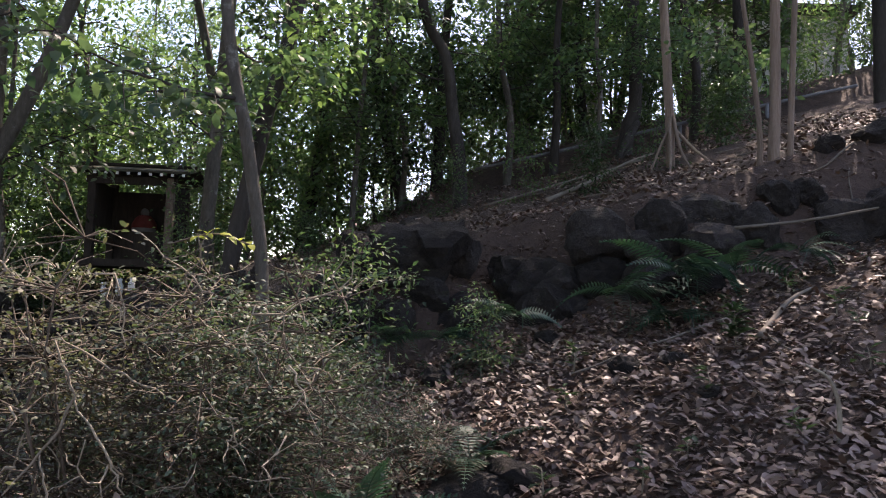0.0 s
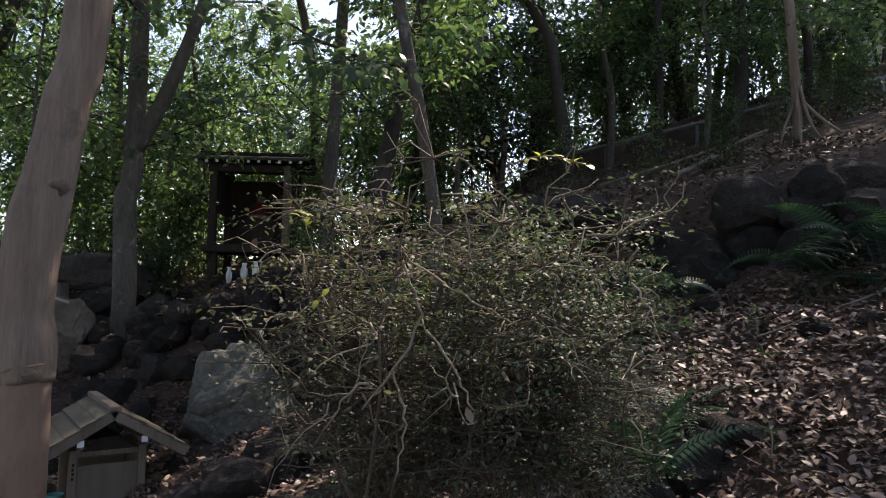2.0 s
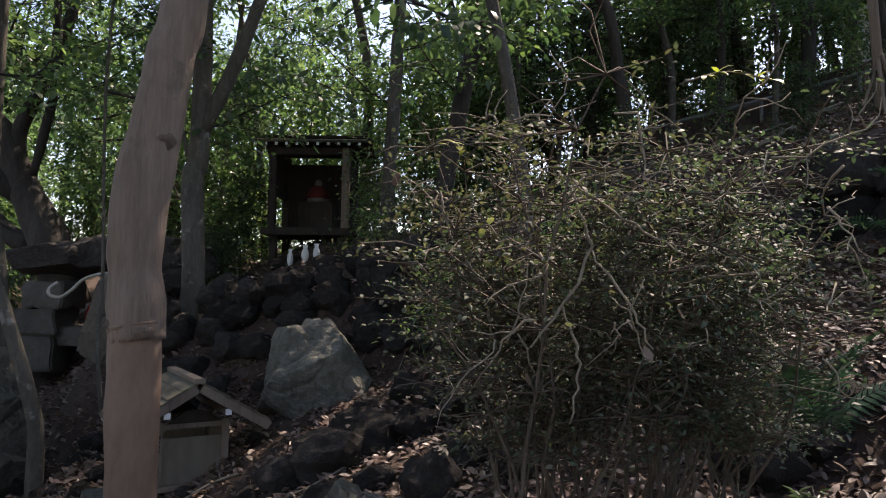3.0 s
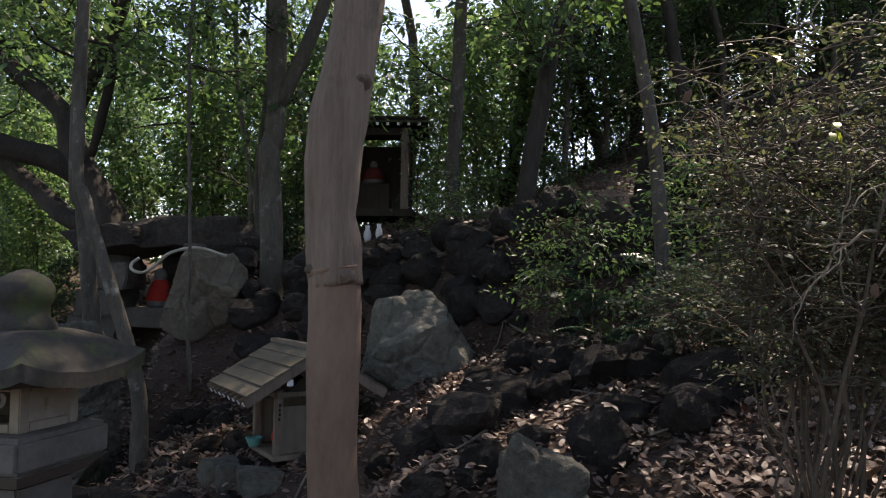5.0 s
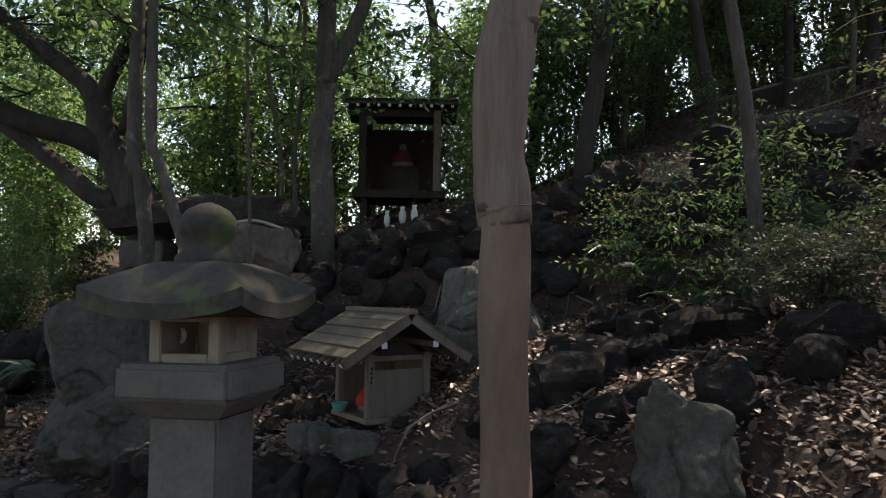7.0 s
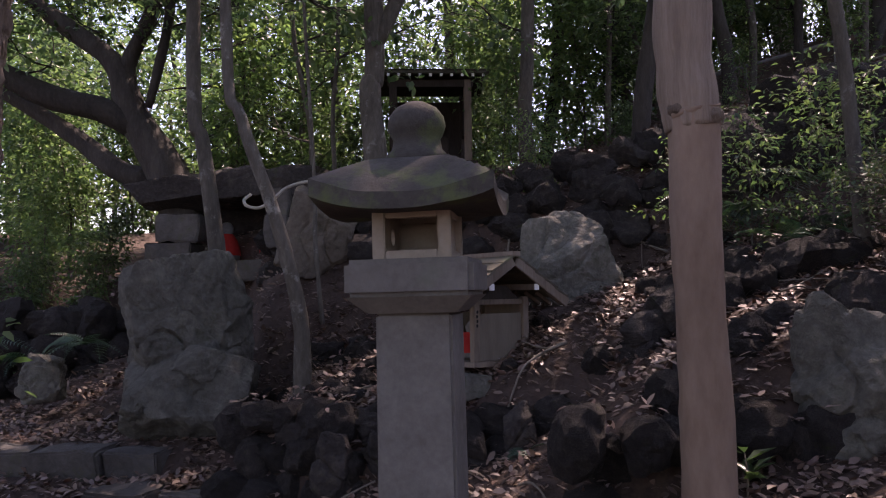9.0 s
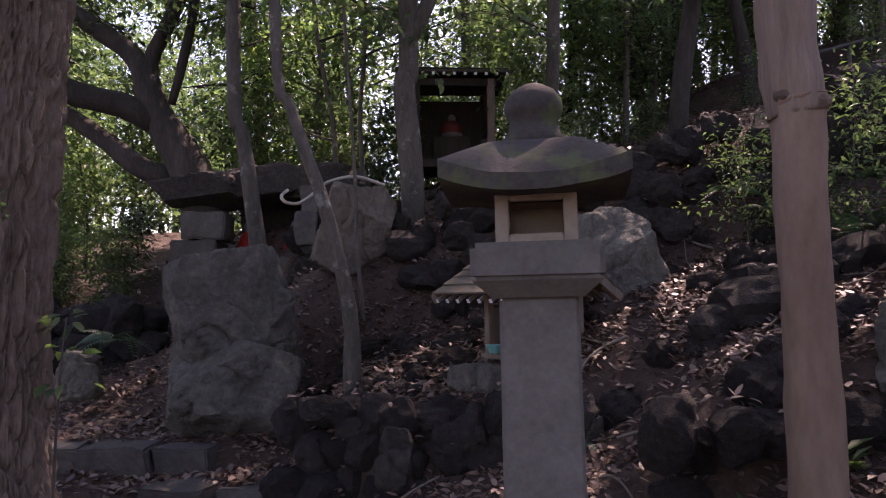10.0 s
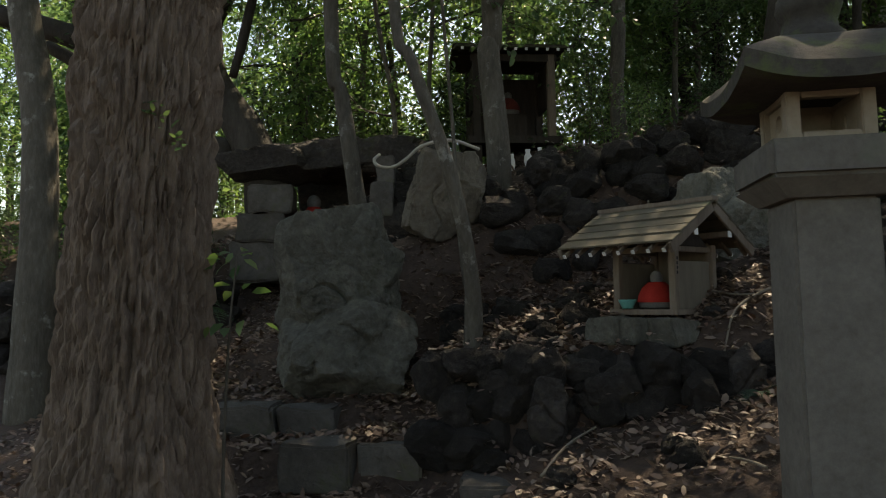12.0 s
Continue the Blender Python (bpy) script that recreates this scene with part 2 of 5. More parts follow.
def sprays(rng, centres, per, spread, flat, length, droop=0.3, oval=False):
    """Leaves in flat, outward-pointing sprays round the given centres."""
    c = np.repeat(np.asarray(centres, float), per, axis=0)
    n = len(c)
    off = rng.normal(size=(n, 3)) * [spread, spread, spread * flat]
    along = off / (np.linalg.norm(off, axis=1, keepdims=True) + 1e-6) + rng.normal(size=(n, 3)) * 0.45
    along[:, 2] -= droop
    nor = np.tile([0.0, 0, 1], (n, 1)) + rng.normal(size=(n, 3)) * 0.4
    L = length * rng.uniform(0.65, 1.25, n)
    if oval:
        return curled_leaves(c + off, along, nor, L, L * rng.uniform(0.4, 0.55, n), rng.normal(-0.1, 0.1, n))
    return leaf_arrays(c + off, along, nor, L, L * rng.uniform(0.36, 0.54, n))


# ---- ground ----
def smooth_step(a, b, v):
    u = min(1.0, max(0.0, (v - a) / (b - a)))
    return u * u * (3 - 2 * u)


def height(x, y):
    """The hillside: falls along the path to the left, rises away from it, with a rocky ledge and a crest."""
    xc = max(-8.5, min(9.0, x))
    z = 0.2 + 0.29 * xc + 0.075 * min(max(y, -8.0), 3.5) - 0.18 * smooth_step(2.4, 1.0, y)
    z += 0.23 * max(0.0, min(y, 14.0) - 3.5) + 0.03 * max(0.0, min(y, 60) - 14.0)
    left = smooth_step(-5.5, -6.6, x)
    edge = 6.3 + 2.4 * left + 0.55 * math.exp(-((x - 0.7) / 0.7) ** 2)
    z += 0.78 * smooth_step(edge, edge + 0.8, y) - 0.3 * smooth_step(-0.8, -3.0, x) * smooth_step(7.0, 8.0, y) * (1 - left)
    z += 0.6 * math.exp(-((x + 4.3) / 1.7) ** 2 - ((y - 10.2) / 1.6) ** 2)
    z += 0.45 * smooth_step(12.55, 12.9, y) * smooth_step(-1.5, 1.0, x)
    z += 0.3 * left * smooth_step(4.6, 5.5, y) - 0.15 * smooth_step(-4.6, -5.4, x) * smooth_step(5.1, 4.4, y)
    z -= 0.35 * smooth_step(-2.6, -3.4, x) * smooth_step(4.95, 4.72, y) * smooth_step(-6.2, -5.3, x)
    z -= 0.22 * math.exp(-((x - 0.0) / 0.4) ** 2 - ((y - 3.75) / 0.4) ** 2)
    z -= 0.36 * smooth_step(-1.3, -2.0, x) * smooth_step(4.1, 3.75, y) * smooth_step(-3.6, -2.9, x)
    w = smooth_step(-5.05, -5.3, x) * smooth_step(-7.8, -7.3, x) * smooth_step(6.8, 6.1, y) * smooth_step(3.2, 4.2, y)
    z += w * (-1.24 + 0.25 * smooth_step(4.78, 4.98, y) + 0.2 * smooth_step(5.3, 5.5, y) - z)
    z += 0.07 * noise.noise(Vector((x * 0.9, y * 0.9, 3.0))) + 0.03 * noise.noise(Vector((x * 3.1, y * 3.1, 9.0)))
    return z


def ground_sheet():
    xs = np.concatenate([[-600, -200, -80, -40], np.arange(-24, -10, 0.8), np.arange(-10, 6, 0.11), np.arange(6, 24, 0.8), [40, 80, 200, 600]])
    ys = np.concatenate([[-600, -200, -60, -25], np.arange(-14, 2, 0.8), np.arange(2, 12, 0.11), np.arange(12, 20, 0.4), np.arange(20, 50, 2), [80, 200, 600]])
    verts = [(x, y, height(x, y)) for y in ys for x in xs]
    w = len(xs)
    faces = [(j * w + i, j * w + i + 1, j * w + w + i + 1, j * w + w + i) for j in range(len(ys) - 1) for i in range(w - 1)]
    return tagged(new("ground", mesh_of("ground", verts, faces, SOIL, True)), "dark forest soil on a hillside that falls towards the path", "ground", kind="structure")


ground_sheet()


def litter(name, count, x0, x1, y0, y1, seed, keep):
    rng = np.random.default_rng(seed)
    pts = []
    while len(pts) < count:
        x, y = rng.uniform(x0, x1), rng.uniform(y0, y1)
        if rng.uniform() < keep(x, y):
            pts.append((x, y, height(x, y)))
    at = np.array(pts)
    n = len(at)
    at[:, 2] += rng.uniform(0.004, 0.022, n)
    ang = rng.uniform(0, 2 * math.pi, n)
    along = np.stack([np.cos(ang), np.sin(ang), rng.normal(0.1, 0.3, n)], 1)
    nor = np.stack([rng.normal(0, 0.4, n), rng.normal(-0.15, 0.4, n), np.ones(n)], 1)
    L = rng.uniform(0.035, 0.078, n)
    v, f = curled_leaves(at, along, nor, L, L * rng.uniform(0.32, 0.52, n), rng.normal(0.0, 0.22, n))
    return tagged(new(name, leaf_mesh(name, v, f, LITTER)), "fallen dry brown leaves thickly strewn over the slope", "leaf litter", kind="stuff")


def litter_keep(x, y):
    k = 0.55 + 0.9 * noise.noise(Vector((x * 0.8, y * 0.8, 20.0)))
    if (x > -1.5 and y < 6.4) or (x < -4.3 and y < 7.0):
        k += 0.5
    return k if y < 9 else k * 0.6


litter("leaf_litter", 60000, -8.5, 5.5, 2.3, 13.5, 5, litter_keep)

litter("leaf_litter", 11000, -2.9, 2.2, 2.9, 6.3, 15, lambda x, y: 0.8)

litter("leaf_litter", 5000, -5.7, -3.2, 4.9, 6.7, 16, lambda x, y: 0.8)

litter("leaf_litter", 16000, -9.5, 6.5, -5.0, 2.4, 6, lambda x, y: 0.5 + noise.noise(Vector((x * 0.8, y * 0.8, 20.0))))

# ---- rocks ----
def sphere_points(level):
    bm = bmesh.new()
    bmesh.ops.create_icosphere(bm, subdivisions=level, radius=1.0)
    v, f = [x.co.copy() for x in bm.verts], [tuple(q.index for q in p.verts) for p in bm.faces]
    bm.free()
    return v, f


SPHERE3, SPHERE4, SPHERE5 = sphere_points(3), sphere_points(5), sphere_points(6)


def rock_mesh(seed, planes=11, rough=0.1, mat=LAVA, fine=False, low=0.62, detail=0.03):
    """A broken boulder of radius about 1: a solid cut by chance planes, with an uneven skin."""
    rng = random.Random(seed)
    cuts = []
    for _ in range(planes):
        n = Vector((rng.gauss(0, 1), rng.gauss(0, 1), rng.gauss(0, 1))).normalized()
        cuts.append((n, rng.uniform(low, 0.95)))
    off = Vector((seed * 3.7, seed * 1.3, 0))
    src, faces = SPHERE4 if fine else SPHERE3
    verts = []
    for v in src:
        r = 1.0
        for n, d in cuts:
            c = n.dot(v)
            if c > 0.05:
                r = min(r, d / c)
        r *= 1 + rough * noise.noise(v * 1.7 + off) + detail * 2 * noise.noise(v * 5.0 + off) + detail * noise.noise(v * 13.0 + off) - detail * 1.6 * max(0.0, 0.25 - abs(noise.noise(v * 3.1 - off))) * 4 * (1 if fine else 0)
        verts.append(v * r)
    return mesh_of("rock", verts, faces, mat, False)


LAVA_MESHES = [rock_mesh(s, 9, 0.22, LAVA, low=0.6, detail=0.07) for s in range(8)]
N_ROCK = [0]


def lava_rock(x, y, z, sx, sy, sz, rz=0.0, name="lava_rock", label="dark mossy lava rock among dry leaves", group="lava rocks"):
    N_ROCK[0] += 1
    ob = new(name, LAVA_MESHES[N_ROCK[0] % len(LAVA_MESHES)])
    rng = random.Random(N_ROCK[0] * 17)
    ob.matrix_world = pose(x, y, z, rng.uniform(-15, 15), rng.uniform(-15, 15), rz + rng.uniform(0, 360)) @ Matrix.Diagonal((sx, sy, sz, 1))
    return tagged(ob, label, "rock", group)


def rock_row(a, b, n, z_off, size, jitter, rows=1, seed=0, rise=0.25, back=0.12):
    rng = random.Random(seed)
    for r in range(rows):
        for i in range(n):
            u = (i + rng.uniform(0.2, 0.8)) / n
            x, y = a[0] + (b[0] - a[0]) * u + rng.uniform(-jitter, jitter), a[1] + (b[1] - a[1]) * u + rng.uniform(-jitter, jitter) + r * back
            s = size * rng.uniform(0.7, 1.35)
            z = height(x, y) + z_off + r * rise
            lava_rock(x, y, z, s * rng.uniform(0.9, 1.4), s * rng.uniform(0.8, 1.1), s * rng.uniform(0.7, 1.1))


# retaining rows below and beside the little shrine
def rock_wall(a, b, n, z0, rise, size, rows, seed, back=0.04):
    """Rocks piled in rows between two points, from the level z0 up."""
    rng = random.Random(seed)
    for r in range(rows):
        for i in range(n):
            u = (i + 0.5 * (r % 2) + rng.uniform(0.2, 0.8)) / n
            s = size * rng.uniform(0.75, 1.3)
            lava_rock(a[0] + (b[0] - a[0]) * u, a[1] + (b[1] - a[1]) * u + r * back + rng.uniform(-0.04, 0.04), z0 + r * rise + rng.uniform(-0.05, 0.05), s * rng.uniform(0.9, 1.35), s, s * rng.uniform(0.75, 1.15))


rock_wall((-5.25, 4.84), (-2.75, 4.68), 16, -0.95, 0.2, 0.14, 3, 1, 0.05)
rock_row((-5.4, 6.3), (-3.9, 6.2), 7, -0.02, 0.12, 0.16, 2, 33, 0.02, 0.2)
rock_row((-5.0, 5.2), (-4.1, 5.4), 5, -0.02, 0.1, 0.12, 2, 34, 0.02, 0.2)
rock_wall((-3.3, 3.75), (-1.2, 3.75), 9, -0.42, 0.2, 0.15, 1, 21)
rock_row((-3.0, 4.9), (-2.5, 4.7), 3, -0.1, 0.17, 0.07, 1, 15)
rock_row((-3.4, 4.0), (-2.5, 3.9), 4, 0.0, 0.17, 0.1, 1, 2)
rock_row((-2.7, 4.8), (-1.2, 5.2), 7, 0.02, 0.19, 0.15, 1, 3)
rock_row((-1.7, 4.15), (-1.0, 4.4), 3, 0.05, 0.2, 0.1, 1, 4)
rock_row((-2.6, 5.6), (-1.3, 5.9), 5, 0.0, 0.17, 0.2, 1, 12)
# terrace wall in front of the hut
rock_row((-4.7, 6.7), (-1.6, 6.6), 16, -0.06, 0.16, 0.14, 3, 5, 0.13, 0.18)
rock_row((-5.2, 8.3), (-2.2, 8.2), 14, -0.08, 0.15, 0.2, 1, 6, 0.22, 0.3)
rock_row((-5.2, 9.3), (-2.6, 9.2), 12, -0.05, 0.14, 0.15, 1, 26)
# ledge on the slope
rock_row((-1.6, 6.65), (0.3, 6.9), 6, -0.05, 0.28, 0.12, 2, 7, 0.22, 0.15)
rock_row((0.4, 7.0), (2.3, 6.4), 7, -0.05, 0.28, 0.12, 2, 27, 0.22, 0.15)
rock_row((2.4, 6.7), (4.6, 7.2), 6, 0.0, 0.2, 0.12, 1, 8, 0.25, 0.3)
# low wall on the far side of the steps
rock_wall((-9.9, 7.4), (-7.5, 7.9), 11, -0.65, 0.3, 0.22, 3, 9, 0.1)
rock_row((-5.9, 8.0), (-5.2, 8.1), 4, 0.0, 0.24, 0.12, 3, 10, 0.3, 0.1)
# dark stones round the hollow in the leaves
for hx, hy, hz, hs in ((-0.2, 3.95, 0.42, 0.2), (0.1, 4.12, 0.5, 0.22), (0.34, 4.2, 0.6, 0.16)):
    lava_rock(hx, hy, hz, hs * 1.3, hs, hs * 0.9)
for hx, hy, hz, hs in ((-1.6, 4.1, 0.02, 0.15), (-1.55, 4.5, 0.2, 0.17), (-1.55, 3.65, -0.3, 0.18), (-2.42, 3.85, -0.35, 0.15), (-2.55, 4.1, -0.15, 0.14), (-2.25, 4.25, 0.0, 0.13)):
    lava_rock(hx, hy, hz, hs * 1.2, hs, hs)
# small rocks strewn over the slope
rng_s = random.Random(404)
for _ in range(30):
    x, y = rng_s.uniform(-5.2, 1.5), rng_s.uniform(3.9, 6.2)
    s = rng_s.uniform(0.05, 0.12)
    lava_rock(x, y, height(x, y) + s * 0.2, s * 1.3, s, s * 0.8, label="small dark rock half buried in leaf litter", group="small rocks")


def litter_on_rocks(per, seed):
    """Dry leaves caught on the tops of the lava rocks."""
    rng = np.random.default_rng(seed)
    at = []
    for ob in [o for o in bpy.data.objects if o.name.startswith("lava_rock")]:
        top = max((ob.matrix_world @ Vector(c)).z for c in ob.bound_box)
        sx, sy, x, y = ob.scale.x, ob.scale.y, ob.matrix_world.translation.x, ob.matrix_world.translation.y
        if y > 9.5 or sx < 0.1:
            continue
        for _ in range(per):
            u, v = rng.normal(0, 0.3), rng.normal(0, 0.3)
            at.append((x + u * sx, y + v * sy, top - (0.12 + 0.55 * (u * u + v * v)) * ob.scale.z))
    at = np.array(at)
    n = len(at)
    ang = rng.uniform(0, 6.28, n)
    along = np.stack([np.cos(ang), np.sin(ang), rng.normal(0.0, 0.25, n)], 1)
    nor = np.stack([rng.normal(0, 0.3, n), rng.normal(-0.2, 0.3, n), np.ones(n)], 1)
    L = rng.uniform(0.04, 0.08, n)
    v, f = curled_leaves(at, along, nor, L, L * rng.uniform(0.35, 0.5, n), rng.normal(0, 0.2, n))
    tagged(new("leaf_litter", leaf_mesh("leaf_litter", v, f, LITTER)), "dry leaves caught on the dark rocks", "leaf litter", kind="stuff")


bpy.context.view_layer.update()
litter_on_rocks(5, 91)


def lobed_rock(name, lobes, mat, label, place, skin=0.03, ball=SPHERE4):
    """One rock whose closed skin wraps several broken lumps: (seed, centre, turn, size)."""
    dirs = np.array([tuple(v) for v in ball[0]])
    reach = np.full(len(dirs), 0.02)
    for seed, c, turn, size in lobes:
        inv = np.array((Matrix.Translation(c) @ pose(0, 0, 0, *turn) @ Matrix.Diagonal((*size, 1))).inverted())
        o, d = inv[:3, 3], dirs @ inv[:3, :3].T
        aa, bb, cc = (d * d).sum(1), d @ o, o @ o - 1
        disc = bb * bb - aa * cc
        root = np.sqrt(np.maximum(disc, 0))
        lo, hi = (-bb - root) / aa, (-bb + root) / aa
        rng = random.Random(seed)
        faces = [np.eye(3)[k % 3] * (1 if k < 3 else -1) for k in range(6)] + [None] * 8
        for axis in faces:
            n = np.array((rng.gauss(0, 1), rng.gauss(0, 1), rng.gauss(0, 1)))
            n = n / np.linalg.norm(n) if axis is None else axis + 0.2 * n
            n /= np.linalg.norm(n)
            far, dn = (rng.uniform(0.6, 0.95) if axis is None else rng.uniform(0.62, 0.8)) - n @ o, d @ n
            at = far / np.where(np.abs(dn) < 1e-6, 1e-6, dn)
            hi, lo = np.where(dn > 0, np.minimum(hi, at), hi), np.where(dn < 0, np.maximum(lo, at), lo)
        reach = np.where((disc > 0) & (hi > np.maximum(lo, 0)), np.maximum(reach, hi), reach)
    verts = []
    off = Vector((lobes[0][0] * 1.7, 0, 0))
    for v, r in zip(ball[0], reach):
        q = v * float(r) + off
        crack = max(0.0, 0.09 - abs(noise.noise(q * 3.2))) / 0.09
        r = float(r) + skin * (noise.noise(q * 4.0) + 0.5 * noise.noise(q * 10.0) + 0.3 * noise.noise(q * 24.0) - 0.7 * crack)
        verts.append(v * max(r, 0.03))
    ob = new(name, mesh_of(name, verts, ball[1], mat))
    ob.matrix_world = Matrix.Translation(place)
    return tagged(ob, label, "rock")


lobed_rock("standing_rock", [(31, (0.1, -0.14, -0.42), (0, 4, 12), (0.6, 0.58, 0.54)), (37, (-0.04, 0.02, 0.1), (0, -4, -8), (0.58, 0.54, 0.86)), (34, (-0.05, 0.1, 0.42), (0, 10, 30), (0.46, 0.46, 0.42)), (39, (0.2, 0.06, 0.3), (0, 28, 5), (0.36, 0.42, 0.32))], ROCK, "tall angular grey rock with a mossy broader foot", (-5.97, 5.95, -0.14), skin=0.042, ball=SPHERE5)
lobed_rock("tilted_rock", [(41, (0, 0, 0), (0, 14, 10), (0.45, 0.3, 0.52)), (42, (0.12, 0, 0.18), (0, -10, 60), (0.33, 0.27, 0.36))], WARM_ROCK, "brown slab-like rock leaning on the terrace", (-5.18, 6.98, 0.8), ball=SPHERE5)
lobed_rock("pointed_rock", [(43, (0, 0, -0.02), (0, 38, 15), (0.54, 0.44, 0.56)), (44, (-0.08, 0, 0.12), (0, 0, 50), (0.36, 0.33, 0.46)), (45, (0.25, 0, -0.25), (0, 0, 20), (0.36, 0.36, 0.32))], ROCK, "grey pointed boulder among dead leaves", (-2.97, 6.2, 0.38), ball=SPHERE5)
lobed_rock("front_rock", [(48, (0.0, 0.0, 0.1), (0, 0, 12), (0.23, 0.26, 0.37)), (47, (0.0, 0.0, -0.14), (0, 0, -10), (0.27, 0.28, 0.42)), (52, (0, -0.02, -0.38), (0, 0, 20), (0.33, 0.32, 0.34))], ROCK, "pale grey upright rock standing by the path", (-1.98, 3.86, -0.16), skin=0.04, ball=SPHERE5)
lobed_rock("rounded_boulder", [(51, (0, 0, 0), (0, 0, 0), (0.24, 0.22, 0.27))], ROCK, "grey rounded boulder before the low rock wall", (-7.35, 6.3, -0.42))
lobed_rock("slope_boulder", [(53, (0, 0, 0), (0, 0, 0), (0.62, 0.5, 0.36)), (54, (-0.4, 0.1, -0.05), (0, 0, 0), (0.4, 0.4, 0.3))], LAVA, "broad dark boulder on the upper slope", (3.85, 6.55, 2.38))
lobed_rock("slope_boulder", [(55, (0, 0, 0), (0, 0, 0), (0.42, 0.4, 0.3))], LAVA, "dark mossy boulder on the upper slope", (2.25, 7.0, 2.4))

# ---- trees ----
def limb_points(rng, start, direction, length, n=5, bend=0.25):
    p, d = Vector(start), Vector(direction).normalized()
    out = [p.copy()]
    for _ in range(n - 1):
        d = (d + Vector((rng.gauss(0, bend), rng.gauss(0, bend), rng.gauss(0.05, bend * 0.6)))).normalized()
        p = p + d * length / (n - 1)
        out.append(p.copy())
    return out


def grow(seed, tall, low, reach, girth, limbs, twigs, per, leaf, leaf_mat, bark, spread=0.3, bend=0.25):
    """A tree's trunk and crown meshes, with its foot at the origin."""
    rng, nrng = random.Random(seed), np.random.default_rng(seed)
    top = Vector((rng.uniform(-0.12, 0.12) * tall, rng.uniform(-0.12, 0.12) * tall, tall))
    k = tall * 0.04
    path = curve_points([(0, 0, -0.4), (rng.uniform(-k, k), rng.uniform(-k, k), tall * 0.3), (top.x * 0.6 + rng.uniform(-k, k), top.y * 0.6, tall * 0.65), top], 12)
    radii = [girth * (1.25 if i == 0 else 1.0 - 0.85 * i / 11) for i in range(12)]
    wood, tips = [tube(path, radii, 9, 0.18, seed)], []
    for i in range(limbs):
        u = low + (1 - low) * (i + rng.random()) / limbs
        k = min(10, int(u * 11))
        start = path[k].lerp(path[k + 1], u * 11 - k)
        a = i * 2.4 + rng.uniform(-0.5, 0.5)
        length = reach * (1.15 - 0.7 * u) * rng.uniform(0.6, 1.25)
        pts = limb_points(rng, start, (math.cos(a), math.sin(a), rng.uniform(0.1, 0.8)), length, bend=bend)
        r = girth * (1 - 0.85 * u) * 0.5
        wood.append(tube(pts, [r, r * 0.75, r * 0.5, r * 0.3, r * 0.12], 5, cap=False))
        for j in range(twigs):
            q = pts[1 + (j % 4)]
            e = q + Vector((rng.gauss(0, 0.4), rng.gauss(0, 0.4), rng.gauss(0.0, 0.22))) * reach * 0.4
            wood.append(tube([q, q.lerp(e, 0.5) + Vector((0, 0, 0.04)), e], [r * 0.3 + 0.003, r * 0.2 + 0.002, 0.002], 4, cap=False))
            tips.append(e)
            tips.append(q.lerp(e, 0.55))
    v, f = join(wood)
    lv, lf = sprays(nrng, tips, per, spread, 0.5, leaf)
    return mesh_of("trunk", v, f, bark, True), leaf_mesh("crown", lv, lf, leaf_mat)


KINDS = [grow(101 + i, *row) for i, row in enumerate([
    (9.0, 0.2, 2.5, 0.10, 11, 5, 17, 0.17, LEAF_BRIGHT, BARK_DARK, 0.19),
    (10.0, 0.3, 2.4, 0.12, 11, 5, 21, 0.18, LEAF_DARK, BARK_GREY, 0.22),
    (8.0, 0.15, 2.2, 0.07, 11, 5, 17, 0.15, LEAF_BRIGHT, BARK_GREY, 0.19),
    (9.5, 0.25, 2.6, 0.13, 11, 5, 16, 0.19, LEAF_BRIGHT, BARK_DARK, 0.23),
    (9.0, 0.45, 2.2, 0.10, 10, 5, 17, 0.17, LEAF_BRIGHT, BARK_GREY, 0.21),
    (8.5, 0.2, 2.4, 0.09, 12, 5, 21, 0.16, LEAF_DARK, BARK_GREY, 0.2),
])]
SHRUBS = [grow(201 + i, h, 0.02, reach, g, limbs, tw, per, leaf, lm, bark, sp) for i, (h, reach, g, limbs, tw, per, leaf, lm, bark, sp) in enumerate([
    (2.6, 1.0, 0.025, 14, 6, 11, 0.13, LEAF_DARK, BARK_DARK, 0.18),
    (3.4, 1.1, 0.03, 16, 6, 11, 0.14, LEAF_BRIGHT, BARK_GREY, 0.2),
    (1.6, 0.7, 0.018, 12, 5, 11, 0.11, LEAF_DARK, BARK_DARK, 0.15),
    (1.7, 0.9, 0.016, 11, 5, 6, 0.095, LEAF_BRIGHT, BARK_GREY, 0.14),
])]
CANOPY = [grow(301 + i, 4.5, 0.1, 3.2, 0.09, 13, 9, 17, 0.15, lm, BARK_DARK, 0.42) for i, lm in enumerate([LEAF_DARK, LEAF_BRIGHT])]


